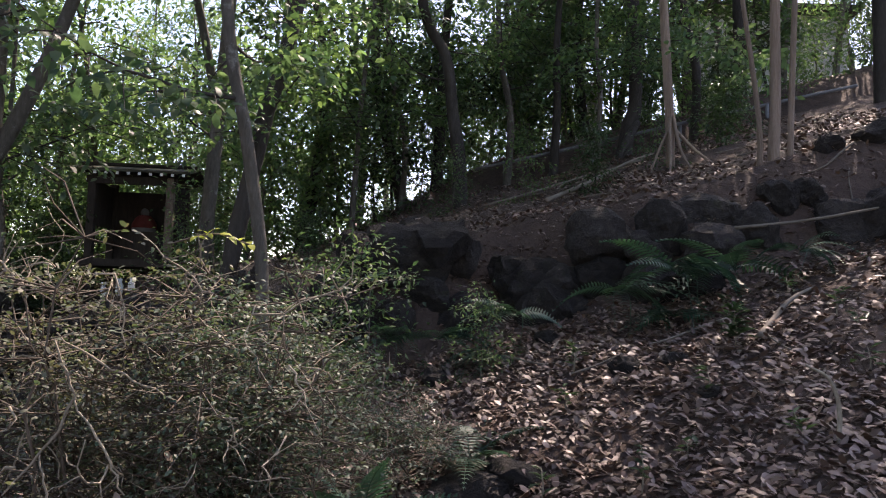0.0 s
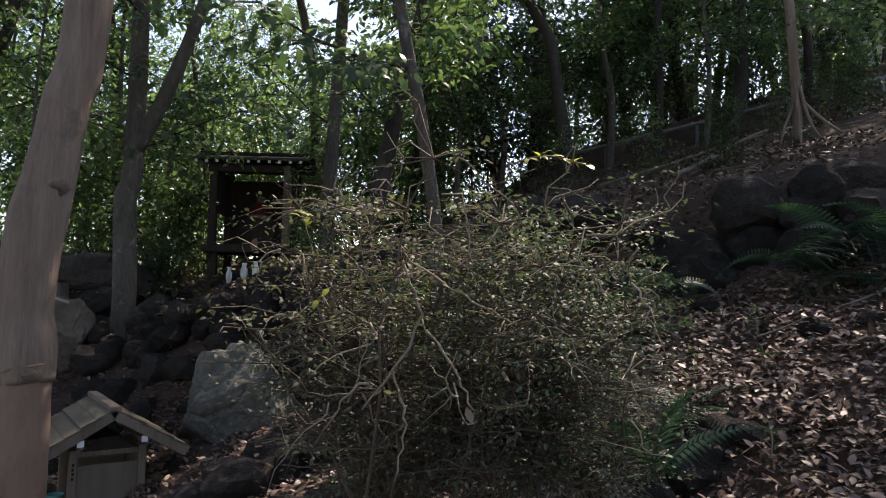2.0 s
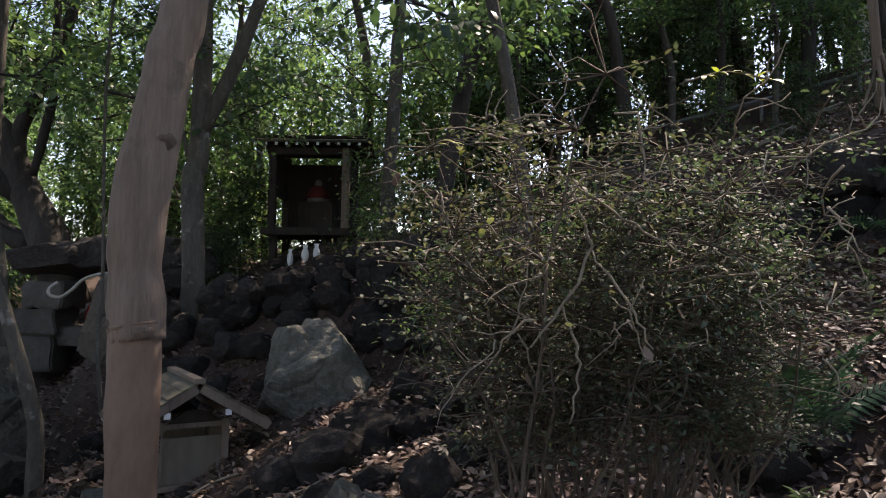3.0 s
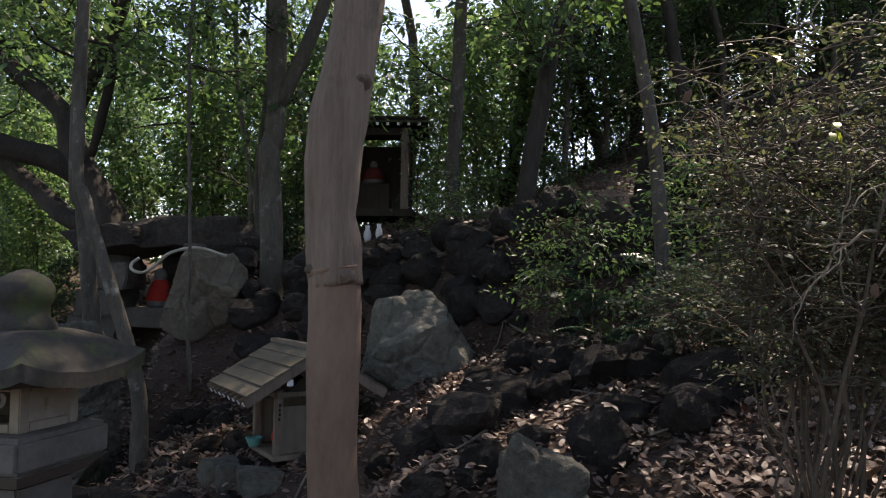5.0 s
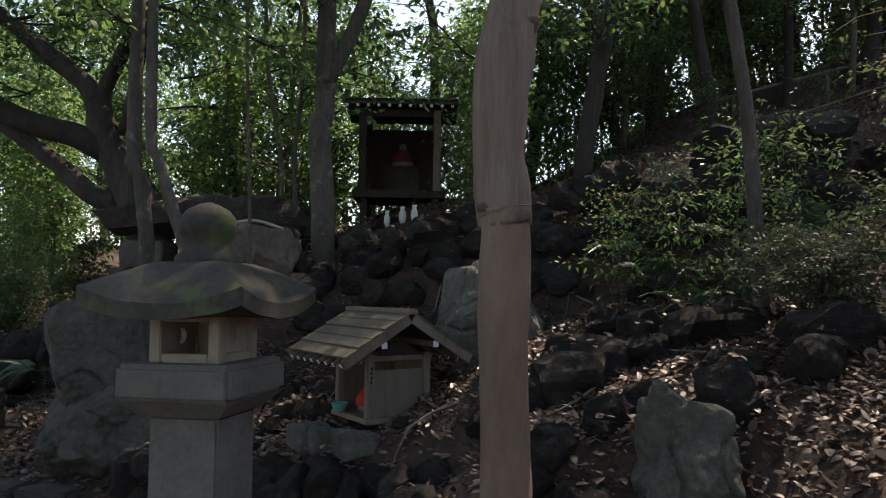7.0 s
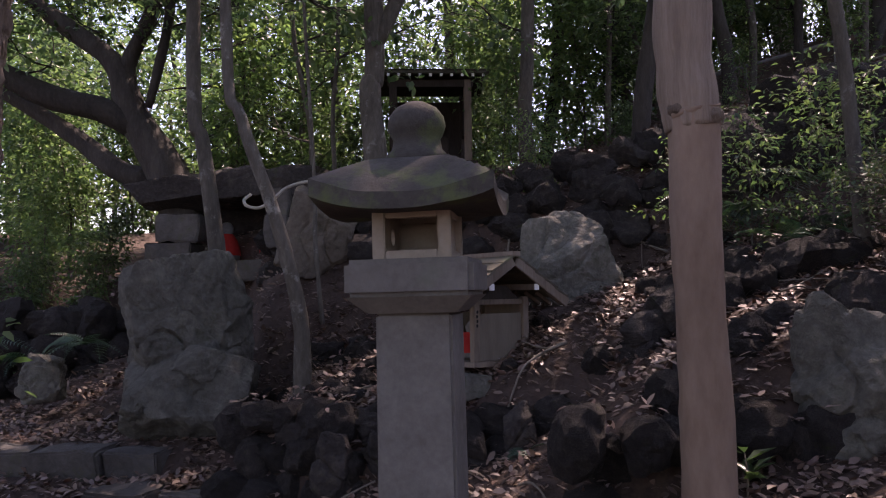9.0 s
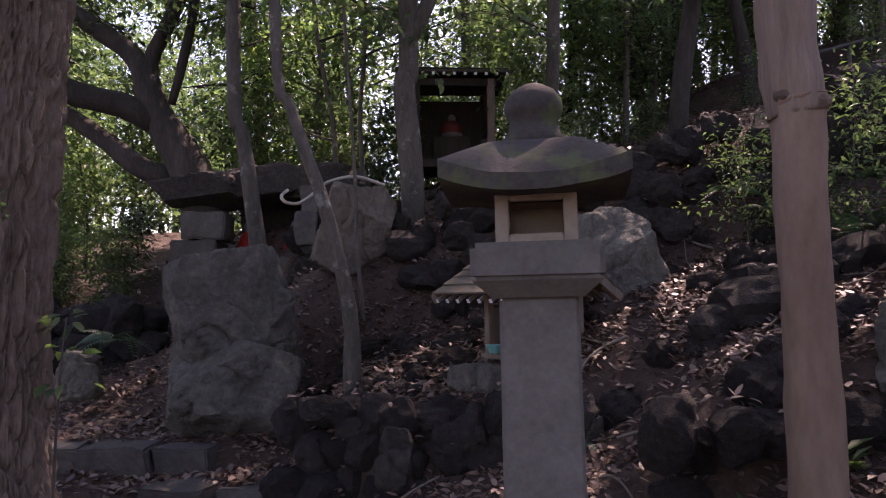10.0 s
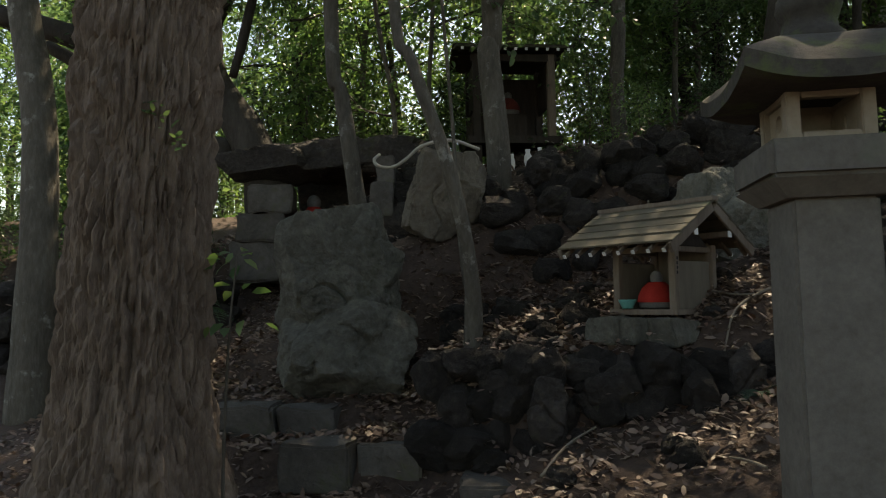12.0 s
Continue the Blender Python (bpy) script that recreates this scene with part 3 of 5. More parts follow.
def grow_bough(seed, length, leaf, leaf_mat):
    """A low leafy bough along +x, with flat alternate twigs of broad leaves."""
    rng, nrng = random.Random(seed), np.random.default_rng(seed)
    line = limb_points(rng, (0, 0, 0), (1, 0, 0.25), length, 8, 0.14)
    wood, tips = [tube(line, list(np.linspace(0.016, 0.003, 8)), 5, cap=False)], []
    for k in range(1, 8):
        for side in (-1, 1):
            reach = length * rng.uniform(0.18, 0.4)
            tip = line[k] + Vector((reach * 0.6, side * reach, rng.gauss(-0.05, 0.08)))
            wood.append(tube([line[k], line[k].lerp(tip, 0.5) + Vector((0, 0, 0.03)), tip], [0.006, 0.004, 0.002], 4, cap=False))
            tips += [tip, line[k].lerp(tip, 0.66), line[k].lerp(tip, 0.33)]
    v, f = join(wood)
    lv, lf = sprays(nrng, tips, 7, 0.09, 0.3, leaf, 0.35, True)
    return mesh_of("bough", v, f, BARK_DARK, True), leaf_mesh("bough_leaves", lv, lf, leaf_mat)


BOUGHS = [grow_bough(401, 1.5, 0.1, LEAF_DARK), grow_bough(402, 1.3, 0.09, LEAF_BRIGHT), grow_bough(403, 1.7, 0.11, LEAF_BRIGHT), grow_bough(404, 1.4, 0.1, LEAF_BRIGHT)]


def add_boughs(tree, spots, seed):
    """Leafy boughs under a tree, from points of the world."""
    rng = random.Random(seed)
    for x, y, z in spots:
        b = BOUGHS[rng.randrange(4)]
        m = tree.matrix_world.inverted() @ pose(x, y, z, rng.uniform(-20, 20), rng.uniform(-10, 22), rng.uniform(0, 360)) @ Matrix.Scale(rng.uniform(0.75, 1.2), 4)
        limb = tagged(add("bough", b[0], tree, m=m), kind="stuff")
        add("leaves", b[1], limb)


def plant(kind, name, m, label, category, group, scale=1.0):
    ob = thing(name, m, label, category, group)
    ob.scale = (scale, scale, scale)
    add("trunk" if category == "tree" else "stem", kind[0], ob)
    add("crown" if category == "tree" else "foliage", kind[1], ob)
    return ob


rng = random.Random(77)


def forest(n, x0, x1, y0, y1, kinds, name, label, category, group, smin, smax, gap, avoid=None):
    """Plants strewn at chance over a stretch of the hillside, no two nearer than gap."""
    done, tries = [], 0
    while len(done) < n and tries < n * 60:
        tries += 1
        x, y = rng.uniform(x0, x1), rng.uniform(y0, y1)
        if any((x - a) ** 2 + (y - b) ** 2 < gap * gap for a, b in done) or (avoid and avoid(x, y)):
            continue
        done.append((x, y))
        plant(rng.choice(kinds), name, pose(x, y, height(x, y), rng.uniform(-5, 5), rng.uniform(-5, 5), rng.uniform(0, 360)), label, category, group, rng.uniform(smin, smax))


def kept_clear(x, y):
    return (-2.7 < x < -0.4 and y < 11.6) or (-6.0 < x < -2.6 and y < 11.4) or (-8.4 < x < -5.2 and y < 10.8) or (x > -0.4 and y < 13.6)


def glade(x, y):
    """The sunny glade down the hill, with no tall trees in it."""
    return -19 < x < -7.5 and y < 25


def clearing(x, y):
    """Kept open: the hut's surroundings and a gap in the wood behind it."""
    return kept_clear(x, y) or glade(x, y) or (-8.0 < x < 1.0 and 13.2 < y < 20.5)


TREE_L, SHRUB_L = "slender evergreen forest tree with glossy leaves", "evergreen shrub of the forest's undergrowth"
forest(11, -8, 3, 12.0, 19, [KINDS[0], KINDS[2], KINDS[3], KINDS[4]], "forest_tree", TREE_L, "tree", "forest trees", 0.8, 1.15, 1.2, clearing)
forest(9, 1, 14, 14.5, 20, [KINDS[0], KINDS[2], KINDS[4]], "forest_tree", TREE_L, "tree", "forest trees", 0.8, 1.15, 1.2, clearing)
for fx, fy, fk in ((-6.6, 11.9, 2),):
    plant(KINDS[fk], "forest_tree", pose(fx, fy, height(fx, fy), 0, 0, fx * 50), TREE_L, "tree", "forest trees", 0.95)
forest(20, -30, -9, 25, 34, [KINDS[0], KINDS[2], KINDS[3]], "forest_tree", TREE_L, "tree", "forest trees", 1.2, 1.6, 1.6)
forest(5, -7, 7, 21.5, 30, [KINDS[0], KINDS[2], KINDS[3], KINDS[4]], "forest_tree", TREE_L, "tree", "forest trees", 1.0, 1.4, 1.7)
forest(16, -32, 26, 30, 40, [KINDS[0], KINDS[3], KINDS[4]], "forest_tree", TREE_L, "tree", "forest trees", 1.0, 1.4, 2.2)
forest(24, -8, 1.5, 9.4, 14, [SHRUBS[1], SHRUBS[3], SHRUBS[3], SHRUBS[0]], "shrub", SHRUB_L, "shrub", "undergrowth", 0.7, 1.2, 0.7, kept_clear)
forest(26, -19, -9.4, 10.0, 19, [SHRUBS[1], SHRUBS[3]], "shrub", SHRUB_L, "shrub", "undergrowth", 0.7, 1.2, 0.8)
forest(26, -4, 16, 13.4, 21, [SHRUBS[1], SHRUBS[3], SHRUBS[0]], "shrub", SHRUB_L, "shrub", "undergrowth", 0.8, 1.3, 0.8)
forest(16, -12.5, -8.2, 8.1, 9.8, [SHRUBS[2], SHRUBS[1]], "shrub", SHRUB_L, "shrub", "undergrowth", 0.35, 0.6, 0.4)
for fx, fy in ((-4.9, 11.5), (-3.9, 11.7), (-3.0, 11.4), (-1.9, 11.9)):
    plant(SHRUBS[1], "shrub", pose(fx, fy, height(fx, fy), 0, 0, fx * 90), SHRUB_L, "shrub", "undergrowth", 0.85)
for fx, fy, fk in ((3.7, 15.3, 4), (1.4, 14.6, 2), (3.0, 17.5, 3), (5.0, 15.0, 1), (6.1, 15.8, 5), (7.3, 16.0, 1), (8.6, 16.2, 5), (5.6, 17.2, 3)):
    plant(KINDS[fk], "forest_tree", pose(fx, fy, height(fx, fy), 0, 0, fx * 70), TREE_L, "tree", "forest trees", 0.95)
for fx, fy, fs in ((2.2, 14.0, 1.0), (3.2, 14.2, 1.1), (4.2, 14.4, 1.0), (-9.6, 10.4, 0.8), (-10.4, 11.0, 0.9), (-11.2, 12.2, 1.1), (-12.2, 13.6, 1.2), (-13.6, 15.2, 1.2), (-10.4, 14.5, 1.1), (-13.2, 12.0, 1.0)):
    plant(SHRUBS[1], "shrub", pose(fx, fy, height(fx, fy), 0, 0, fx * 90), SHRUB_L, "shrub", "undergrowth", fs)
forest(9, 3.5, 9.5, 12.7, 13.8, [SHRUBS[3], SHRUBS[2]], "shrub", SHRUB_L, "shrub", "undergrowth", 0.5, 0.8, 0.4)
# unseen trees behind the camera, added only to block sky light
forest(8, -9, 5, -7, -2, KINDS[:2], "forest_tree", "unseen evergreen tree behind the camera, added for shade", "tree", "forest trees", 0.9, 1.1, 3.0)


def stem_tree(name, points, radii, bark, label, crown=None, crown_scale=1.0, category="tree", branches=(), n=26, sides=14, wob=0.1, group="", boughs=0, bough_from=2.6):
    """A tree whose stem runs through the given points, with its crown set on the top."""
    base = Vector(points[0])
    ob = thing(name, Matrix.Translation(base), label, category, group)
    pts = curve_points([Vector(p) - base for p in points], n)
    rr = np.interp(np.linspace(0, 1, n), np.linspace(0, 1, len(radii)), radii)
    v, f = tube(pts, list(rr), sides, wob, len(name) + points[0][0])
    add("trunk", mesh_of("trunk", v, f, bark, True), ob)
    for bp, br in branches:
        q = curve_points([Vector(p) - base for p in bp], 12)
        v, f = tube(q, list(np.interp(np.linspace(0, 1, 12), np.linspace(0, 1, len(br)), br)), 9, wob, bp[0][0])
        add("limb", mesh_of("limb", v, f, bark, True), ob)
    if crown is not None:
        for nm, me in (("upper_limb", CANOPY[crown][0]), ("crown", CANOPY[crown][1])):
            add(nm, me, ob, m=Matrix.Translation(pts[-1] + Vector((0, 0, -0.5))) @ pose(0, 0, 0, 0, 0, points[0][0] * 97) @ Matrix.Scale(crown_scale, 4))
    stem = [p + base for p in pts if bough_from < (p + base).z < bough_from + 3.0]
    if boughs and stem:
        add_boughs(ob, [stem[i * len(stem) // boughs] for i in range(boughs)], int(abs(points[0][0]) * 100))
    return ob


def knotty_tree():
    base = Vector((-2.78, 3.3, -0.9))
    ob = thing("knotty_tree", Matrix.Translation(base), "knotty tree beside the path, brown below and grey above", "tree")
    for nm, pts, radii, mat, n in (
            ("lower_trunk", [(-2.78, 3.3, -0.9), (-2.79, 3.3, -0.1), (-2.8, 3.3, 0.5), (-2.8, 3.3, 0.9), (-2.805, 3.3, 0.97)], [0.115, 0.1, 0.096, 0.104, 0.112], BARK_SMOOTH, 30),
            ("upper_trunk", [(-2.8, 3.3, 0.9), (-2.82, 3.3, 1.1), (-2.83, 3.3, 1.28), (-2.8, 3.31, 1.6), (-2.73, 3.35, 2.1), (-2.68, 3.4, 2.7), (-2.6, 3.5, 6.0)], [0.108, 0.119, 0.106, 0.114, 0.116, 0.098, 0.098, 0.09, 0.07], BARK_PALE, 60)):
        rr = np.interp(np.linspace(0, 1, n), np.linspace(0, 1, len(radii)), radii)
        v, f = tube([p - base for p in curve_points(pts, n)], list(rr), 26, 0.15, n)
        add(nm, mesh_of(nm, v, f, mat, True), ob)
    for k, (x, y, z, s) in enumerate(((-2.735, 3.235, 0.94, 0.04), (-2.87, 3.25, 0.97, 0.04), (-2.72, 3.29, 1.72, 0.055))):
        me = rock_mesh(900 + k, 3, 0.2, BARK_PALE, low=0.9)
        add("knot", me, ob, m=Matrix.Translation(Vector((x, y, z)) - base) @ Matrix.Diagonal((s, s, s * 0.8, 1)))
    for nm, me in (("upper_limb", CANOPY[0][0]), ("crown", CANOPY[0][1])):
        add(nm, me, ob, m=Matrix.Translation(Vector((-2.6, 3.5, 5.5)) - base))


knotty_tree()
stem_tree("terrace_tree", [(-4.62, 7.3, 0.4), (-4.65, 7.35, 1.4), (-4.72, 7.4, 2.3), (-4.68, 7.45, 2.9), (-4.8, 7.6, 7.5)], [0.13, 0.115, 0.11, 0.1, 0.07], BARK_GREY, "grey lichen-flecked forked tree on the stone terrace", 1, boughs=4, bough_from=3.1, branches=[([(-4.67, 7.43, 2.75), (-4.35, 7.5, 3.5), (-3.9, 7.6, 5.0), (-3.6, 7.7, 6.8)], [0.08, 0.075, 0.06, 0.04])])
stem_tree("slender_tree", [(-5.84, 6.3, 0.0), (-5.86, 6.3, 0.6), (-5.99, 6.3, 1.55), (-6.08, 6.3, 2.25), (-6.1, 6.4, 7.0)], [0.075, 0.072, 0.062, 0.06, 0.045], BARK_GREY, "pale slender tree behind the standing rock", 0, boughs=4, bough_from=2.9)
stem_tree("leaning_tree", [(-4.97, 5.62, -0.7), (-4.97, 5.58, 0.1), (-5.13, 5.45, 0.85), (-5.36, 5.42, 1.55), (-5.5, 5.5, 2.2), (-5.7, 5.8, 6.5)], [0.075, 0.054, 0.05, 0.042, 0.04, 0.034], BARK_GREY, "thin crooked tree leaning over the leafy slope", 1, wob=0.2, boughs=3, bough_from=2.8)
stem_tree("slope_tree", [(-2.2, 7.0, 0.3), (-2.18, 7.05, 0.9), (-2.08, 7.15, 2.0), (-1.98, 7.2, 2.6), (-1.85, 7.2, 3.3), (-1.65, 7.2, 4.1), (-1.2, 7.3, 7.0)], [0.12, 0.09, 0.085, 0.085, 0.08, 0.075, 0.06], BARK_DARK, "dark leaning tree on the rocky slope", 0, boughs=4, bough_from=2.9)
stem_tree("slim_tree", [(-1.2, 5.12, 0.2), (-1.2, 5.1, 0.55), (-1.23, 5.1, 1.1), (-1.27, 5.1, 1.8), (-1.4, 5.05, 2.6), (-1.56, 5.0, 3.5), (-1.8, 5.1, 6.0)], [0.065, 0.05, 0.045, 0.044, 0.042, 0.04, 0.035], BARK_GREY, "slim grey tree among undergrowth", 1, boughs=3, bough_from=2.8)
def furrowed_trunk(points, radii, n, sides):
    """A thick trunk whose bark is broken into long upright plates, with root flares at the foot."""
    pts = curve_points(points, n)
    rr = np.interp(np.linspace(0, 1, n), np.linspace(0, 1, len(radii)), radii)
    verts, faces = [], []
    for i, p in enumerate(pts):
        for k in range(sides):
            a = 2 * math.pi * k / sides
            c, s = math.cos(a), math.sin(a)
            r = rr[i] * (1 + 0.05 * math.sin(3 * a + 0.6) + 0.03 * math.sin(5 * a))
            foot = max(0.0, 1 - (p.z + 1.7) / 1.4)
            r *= 1 + 0.55 * foot * foot * max(0.0, math.sin(3.5 * a + 0.8))
            wave = 0.35 * noise.noise(Vector((c * 3, s * 3, p.z * 3.0)))
            near = noise.voronoi(Vector((c * 6.2 + wave, s * 6.2 - wave, p.z * 2.8 + 0.5 * noise.noise(Vector((c * 9, s * 9, p.z * 7))))))[0]
            small = noise.voronoi(Vector((c * 13 + wave, s * 13, p.z * 8.0)))[0]
            plate = min(0.55, near[1] - near[0]) / 0.55 + 0.4 * min(0.5, small[1] - small[0]) / 0.5
            step = noise.noise(Vector((c * 6.0, s * 6.0, p.z * 9.0))) + 0.6 * noise.noise(Vector((c * 22, s * 22, p.z * 16.0)))
            ring = smooth_step(0.74, 0.8, p.z + 0.06 * noise.noise(Vector((c * 9, s * 9, 4.0))))
            r += 0.045 * plate - 0.042 + 0.007 * step + 0.014 * ring
            verts.append((p.x + c * r, p.y + s * r, p.z))
        if i:
            b, c2 = (i - 1) * sides, i * sides
            faces += [(b + k, b + (k + 1) % sides, c2 + (k + 1) % sides, c2 + k) for k in range(sides)]
    return verts, faces


def great_tree():
    base = Vector((-6.66, 4.02, -1.75))
    ob = thing("great_tree", Matrix.Translation(base), "thick old tree with furrowed brown bark", "tree")
    v, f = furrowed_trunk([(-6.66, 4.02, -1.75), (-6.66, 4.02, -1.1), (-6.65, 4.02, -0.5), (-6.63, 4.02, 0.4), (-6.6, 4.05, 1.6), (-6.55, 4.1, 2.6)], [0.5, 0.42, 0.35, 0.33, 0.325, 0.31], 260, 260)
    add("trunk", mesh_of("trunk", [Vector(q) - base for q in v], f, BARK_CEDAR, False), ob)
    v, f = tube([Vector(q) - base for q in curve_points([(-6.55, 4.1, 2.55), (-6.5, 4.2, 4.0), (-6.4, 4.4, 8.0)], 14)], list(np.linspace(0.33, 0.18, 14)), 20, 0.1, 3)
    add("upper_trunk", mesh_of("upper_trunk", v, f, BARK_CEDAR, True), ob)
    for nm, me in (("upper_limb", CANOPY[0][0]), ("crown", CANOPY[0][1])):
        add(nm, me, ob, m=Matrix.Translation(Vector((0.2, 0.4, 9.0))))
    nrng = np.random.default_rng(17)
    for x, y, z in ((-6.42, 3.72, 0.75), (-6.36, 3.78, 0.62)):
        n = 12
        at = np.array([[x, y, z]]) - np.array(base) + nrng.normal(0, 0.03, (n, 3))
        along = np.stack([nrng.normal(0.6, 0.5, n), nrng.normal(-0.6, 0.4, n), nrng.normal(0.1, 0.3, n)], 1)
        L = nrng.uniform(0.04, 0.07, n)
        v, f = curled_leaves(at, along, np.tile([0.0, 0, 1], (n, 1)), L, L * 0.4, np.full(n, -0.1))
        add("sprig", leaf_mesh("sprig", v, f, LEAF_BRIGHT), ob, "green sprig on the bark")


great_tree()
stem_tree("pale_tree", [(-8.6, 6.4, -1.2), (-8.55, 6.4, 0.2), (-8.65, 6.5, 1.6), (-8.9, 6.6, 3.0), (-9.2, 6.8, 7.0)], [0.19, 0.15, 0.14, 0.12, 0.08], BARK_GREY, "pale blotched tree behind the great tree", 1)
stem_tree("spreading_tree", [(-7.3, 9.1, 0.9), (-7.42, 9.0, 1.55), (-7.7, 9.0, 2.1), (-7.96, 9.0, 2.5), (-8.23, 9.0, 3.2), (-8.8, 9.1, 3.65), (-9.8, 9.2, 4.4)], [0.3, 0.25, 0.23, 0.2, 0.13, 0.12, 0.08], BARK_DARK, "old dark tree with heavy spreading limbs", 0, 0.8, wob=0.15, branches=[
    ([(-7.9, 9.0, 2.35), (-8.3, 8.9, 2.58), (-9.0, 8.8, 2.75), (-9.7, 8.7, 3.1), (-11.5, 8.6, 3.6)], [0.17, 0.16, 0.15, 0.14, 0.1]),
    ([(-7.75, 9.05, 1.7), (-8.2, 9.1, 1.85), (-8.8, 9.2, 2.3), (-9.6, 9.3, 2.8), (-11.0, 9.4, 3.6)], [0.15, 0.14, 0.12, 0.1, 0.06]),
    ([(-7.9, 9.0, 2.5), (-8.05, 9.0, 3.1), (-7.85, 9.0, 3.6), (-7.5, 9.1, 4.6), (-7.2, 9.2, 6.0)], [0.12, 0.1, 0.09, 0.08, 0.05]),
    ([(-7.75, 8.95, 2.6), (-7.6, 8.9, 3.1), (-7.45, 8.9, 3.9), (-7.5, 8.9, 5.0)], [0.05, 0.06, 0.06, 0.05])])
bpy.context.view_layer.update()
add_boughs(bpy.data.objects["spreading_tree"], [(-8.0, 9.0, 3.4), (-8.4, 9.0, 3.6), (-8.9, 9.1, 3.8), (-9.4, 9.2, 4.2), (-9.8, 9.2, 4.3), (-8.9, 8.8, 3.1), (-9.7, 8.7, 3.5), (-10.4, 8.6, 3.7), (-7.8, 9.0, 3.9), (-7.6, 9.1, 4.3), (-7.5, 8.9, 3.6), (-7.45, 8.9, 4.1), (-8.2, 9.0, 4.4), (-8.7, 9.0, 4.5), (-9.2, 9.0, 4.6), (-10.2, 9.3, 4.3), (-9.6, 9.3, 3.2), (-10.6, 9.4, 3.4), (-7.1, 9.2, 3.4), (-6.8, 9.2, 3.9)], 61)
for nm, me in (("upper_limb", CANOPY[0][0]), ("crown", CANOPY[0][1])):
    add(nm, me, bpy.data.objects["spreading_tree"], m=Matrix.Translation((-0.2, 0.1, 4.2)) @ pose(0, 0, 0, 0, 0, 130) @ Matrix.Scale(0.7, 4))
stem_tree("upper_tree", [(3.06, 7.25, 2.3), (3.08, 7.25, 2.7), (3.1, 7.25, 3.2), (3.14, 7.3, 3.9), (3.2, 7.4, 7.0)], [0.12, 0.07, 0.055, 0.05, 0.04], BARK_PALE, "pale multi-stemmed tree on the upper slope", 1, 0.7, boughs=3, bough_from=4.2, branches=[([(3.16, 7.2, 2.35), (3.22, 7.2, 2.8), (3.24, 7.2, 3.4), (3.3, 7.2, 4.8)], [0.06, 0.035, 0.03, 0.026]), ([(2.98, 7.2, 2.35), (2.94, 7.2, 2.9), (2.92, 7.2, 3.5), (2.76, 7.25, 4.9)], [0.05, 0.03, 0.026, 0.022]), ([(3.1, 7.15, 2.5), (2.98, 7.0, 2.35), (2.8, 6.9, 2.25)], [0.03, 0.025, 0.012]), ([(3.12, 7.15, 2.5), (3.25, 7.0, 2.38), (3.45, 6.95, 2.35)], [0.03, 0.025, 0.012])])
stem_tree("rooted_tree", [(2.68, 9.1, 3.3), (2.67, 9.1, 3.84), (2.63, 9.1, 4.6), (2.5, 9.2, 7.5)], [0.05, 0.055, 0.055, 0.045], BARK_PALE, "thin tree on a cage of stilt-like roots", None, boughs=3, bough_from=4.9, branches=[([(2.66, 9.08, 3.95), (2.62, 8.9, 3.45), (2.52, 8.6, 3.05)], [0.026, 0.02, 0.012]), ([(2.7, 9.08, 3.95), (2.75, 8.9, 3.45), (2.84, 8.6, 3.08)], [0.026, 0.02, 0.012]), ([(2.7, 9.08, 3.8), (2.92, 8.95, 3.5), (3.2, 8.75, 3.2)], [0.026, 0.018, 0.012]), ([(2.64, 9.08, 3.75), (2.45, 8.9, 3.4), (2.3, 8.7, 3.05)], [0.02, 0.015, 0.01])])
stem_tree("crest_tree", [(2.85, 12.2, 3.9), (2.95, 12.2, 4.6), (3.1, 12.3, 5.4), (3.0, 12.5, 9.0)], [0.14, 0.12, 0.11, 0.09], BARK_DARK, "dark tree on the crest beside the rail", 1, 1.1, boughs=4, bough_from=5.4, branches=[([(3.1, 12.2, 4.7), (2.8, 11.9, 4.2), (2.6, 11.7, 3.7)], [0.07, 0.07, 0.06])])
stem_tree("mid_tree", [(0.12, 11.0, 2.7), (0.1, 11.0, 3.66), (-0.02, 11.0, 4.4), (-0.15, 11.0, 5.3), (-0.52, 11.0, 6.1), (-0.9, 11.0, 8.5)], [0.12, 0.1, 0.09, 0.085, 0.08, 0.06], BARK_DARK, "dark bowed tree on the hillside", 0, boughs=4, bough_from=4.4)
for bx, by, tx, tz, r in ((-0.9, 12.6, -1.3, 8.5, 0.05), (0.9, 12.2, 0.7, 8.5, 0.06), (1.7, 12.3, 1.9, 8.5, 0.07), (-1.6, 11.6, -1.2, 8.0, 0.045), (3.9, 11.8, 3.7, 9.0, 0.07), (-5.9, 9.6, -6.2, 7.0, 0.035), (-0.3, 13.2, 0.0, 9.0, 0.1), (2.2, 11.2, 2.3, 8.0, 0.04)):
    bz = height(bx, by)
    stem_tree("thin_tree", [(bx, by, bz - 0.3), (bx + 0.06, by, bz + 1.2), (bx * 0.5 + tx * 0.5 - 0.06, by, bz * 0.5 + tz * 0.5), (tx, by + 0.2, tz)], [r * 1.2, r, r * 0.85, r * 0.6], BARK_GREY if r < 0.065 else BARK_DARK, "thin tall tree of the hillside wood", None, group="thin trees", sides=9, n=16, boughs=4, bough_from=bz + 1.2)
# tree added at the edge so its crown keeps sun off the slope
stem_tree("shade_tree", [(6.2, 10.5, 3.9), (6.2, 10.5, 6.0), (6.1, 10.6, 9.0)], [0.14, 0.12, 0.08], BARK_DARK, "tall dark tree added to shade the upper slope", 0, 1.2)
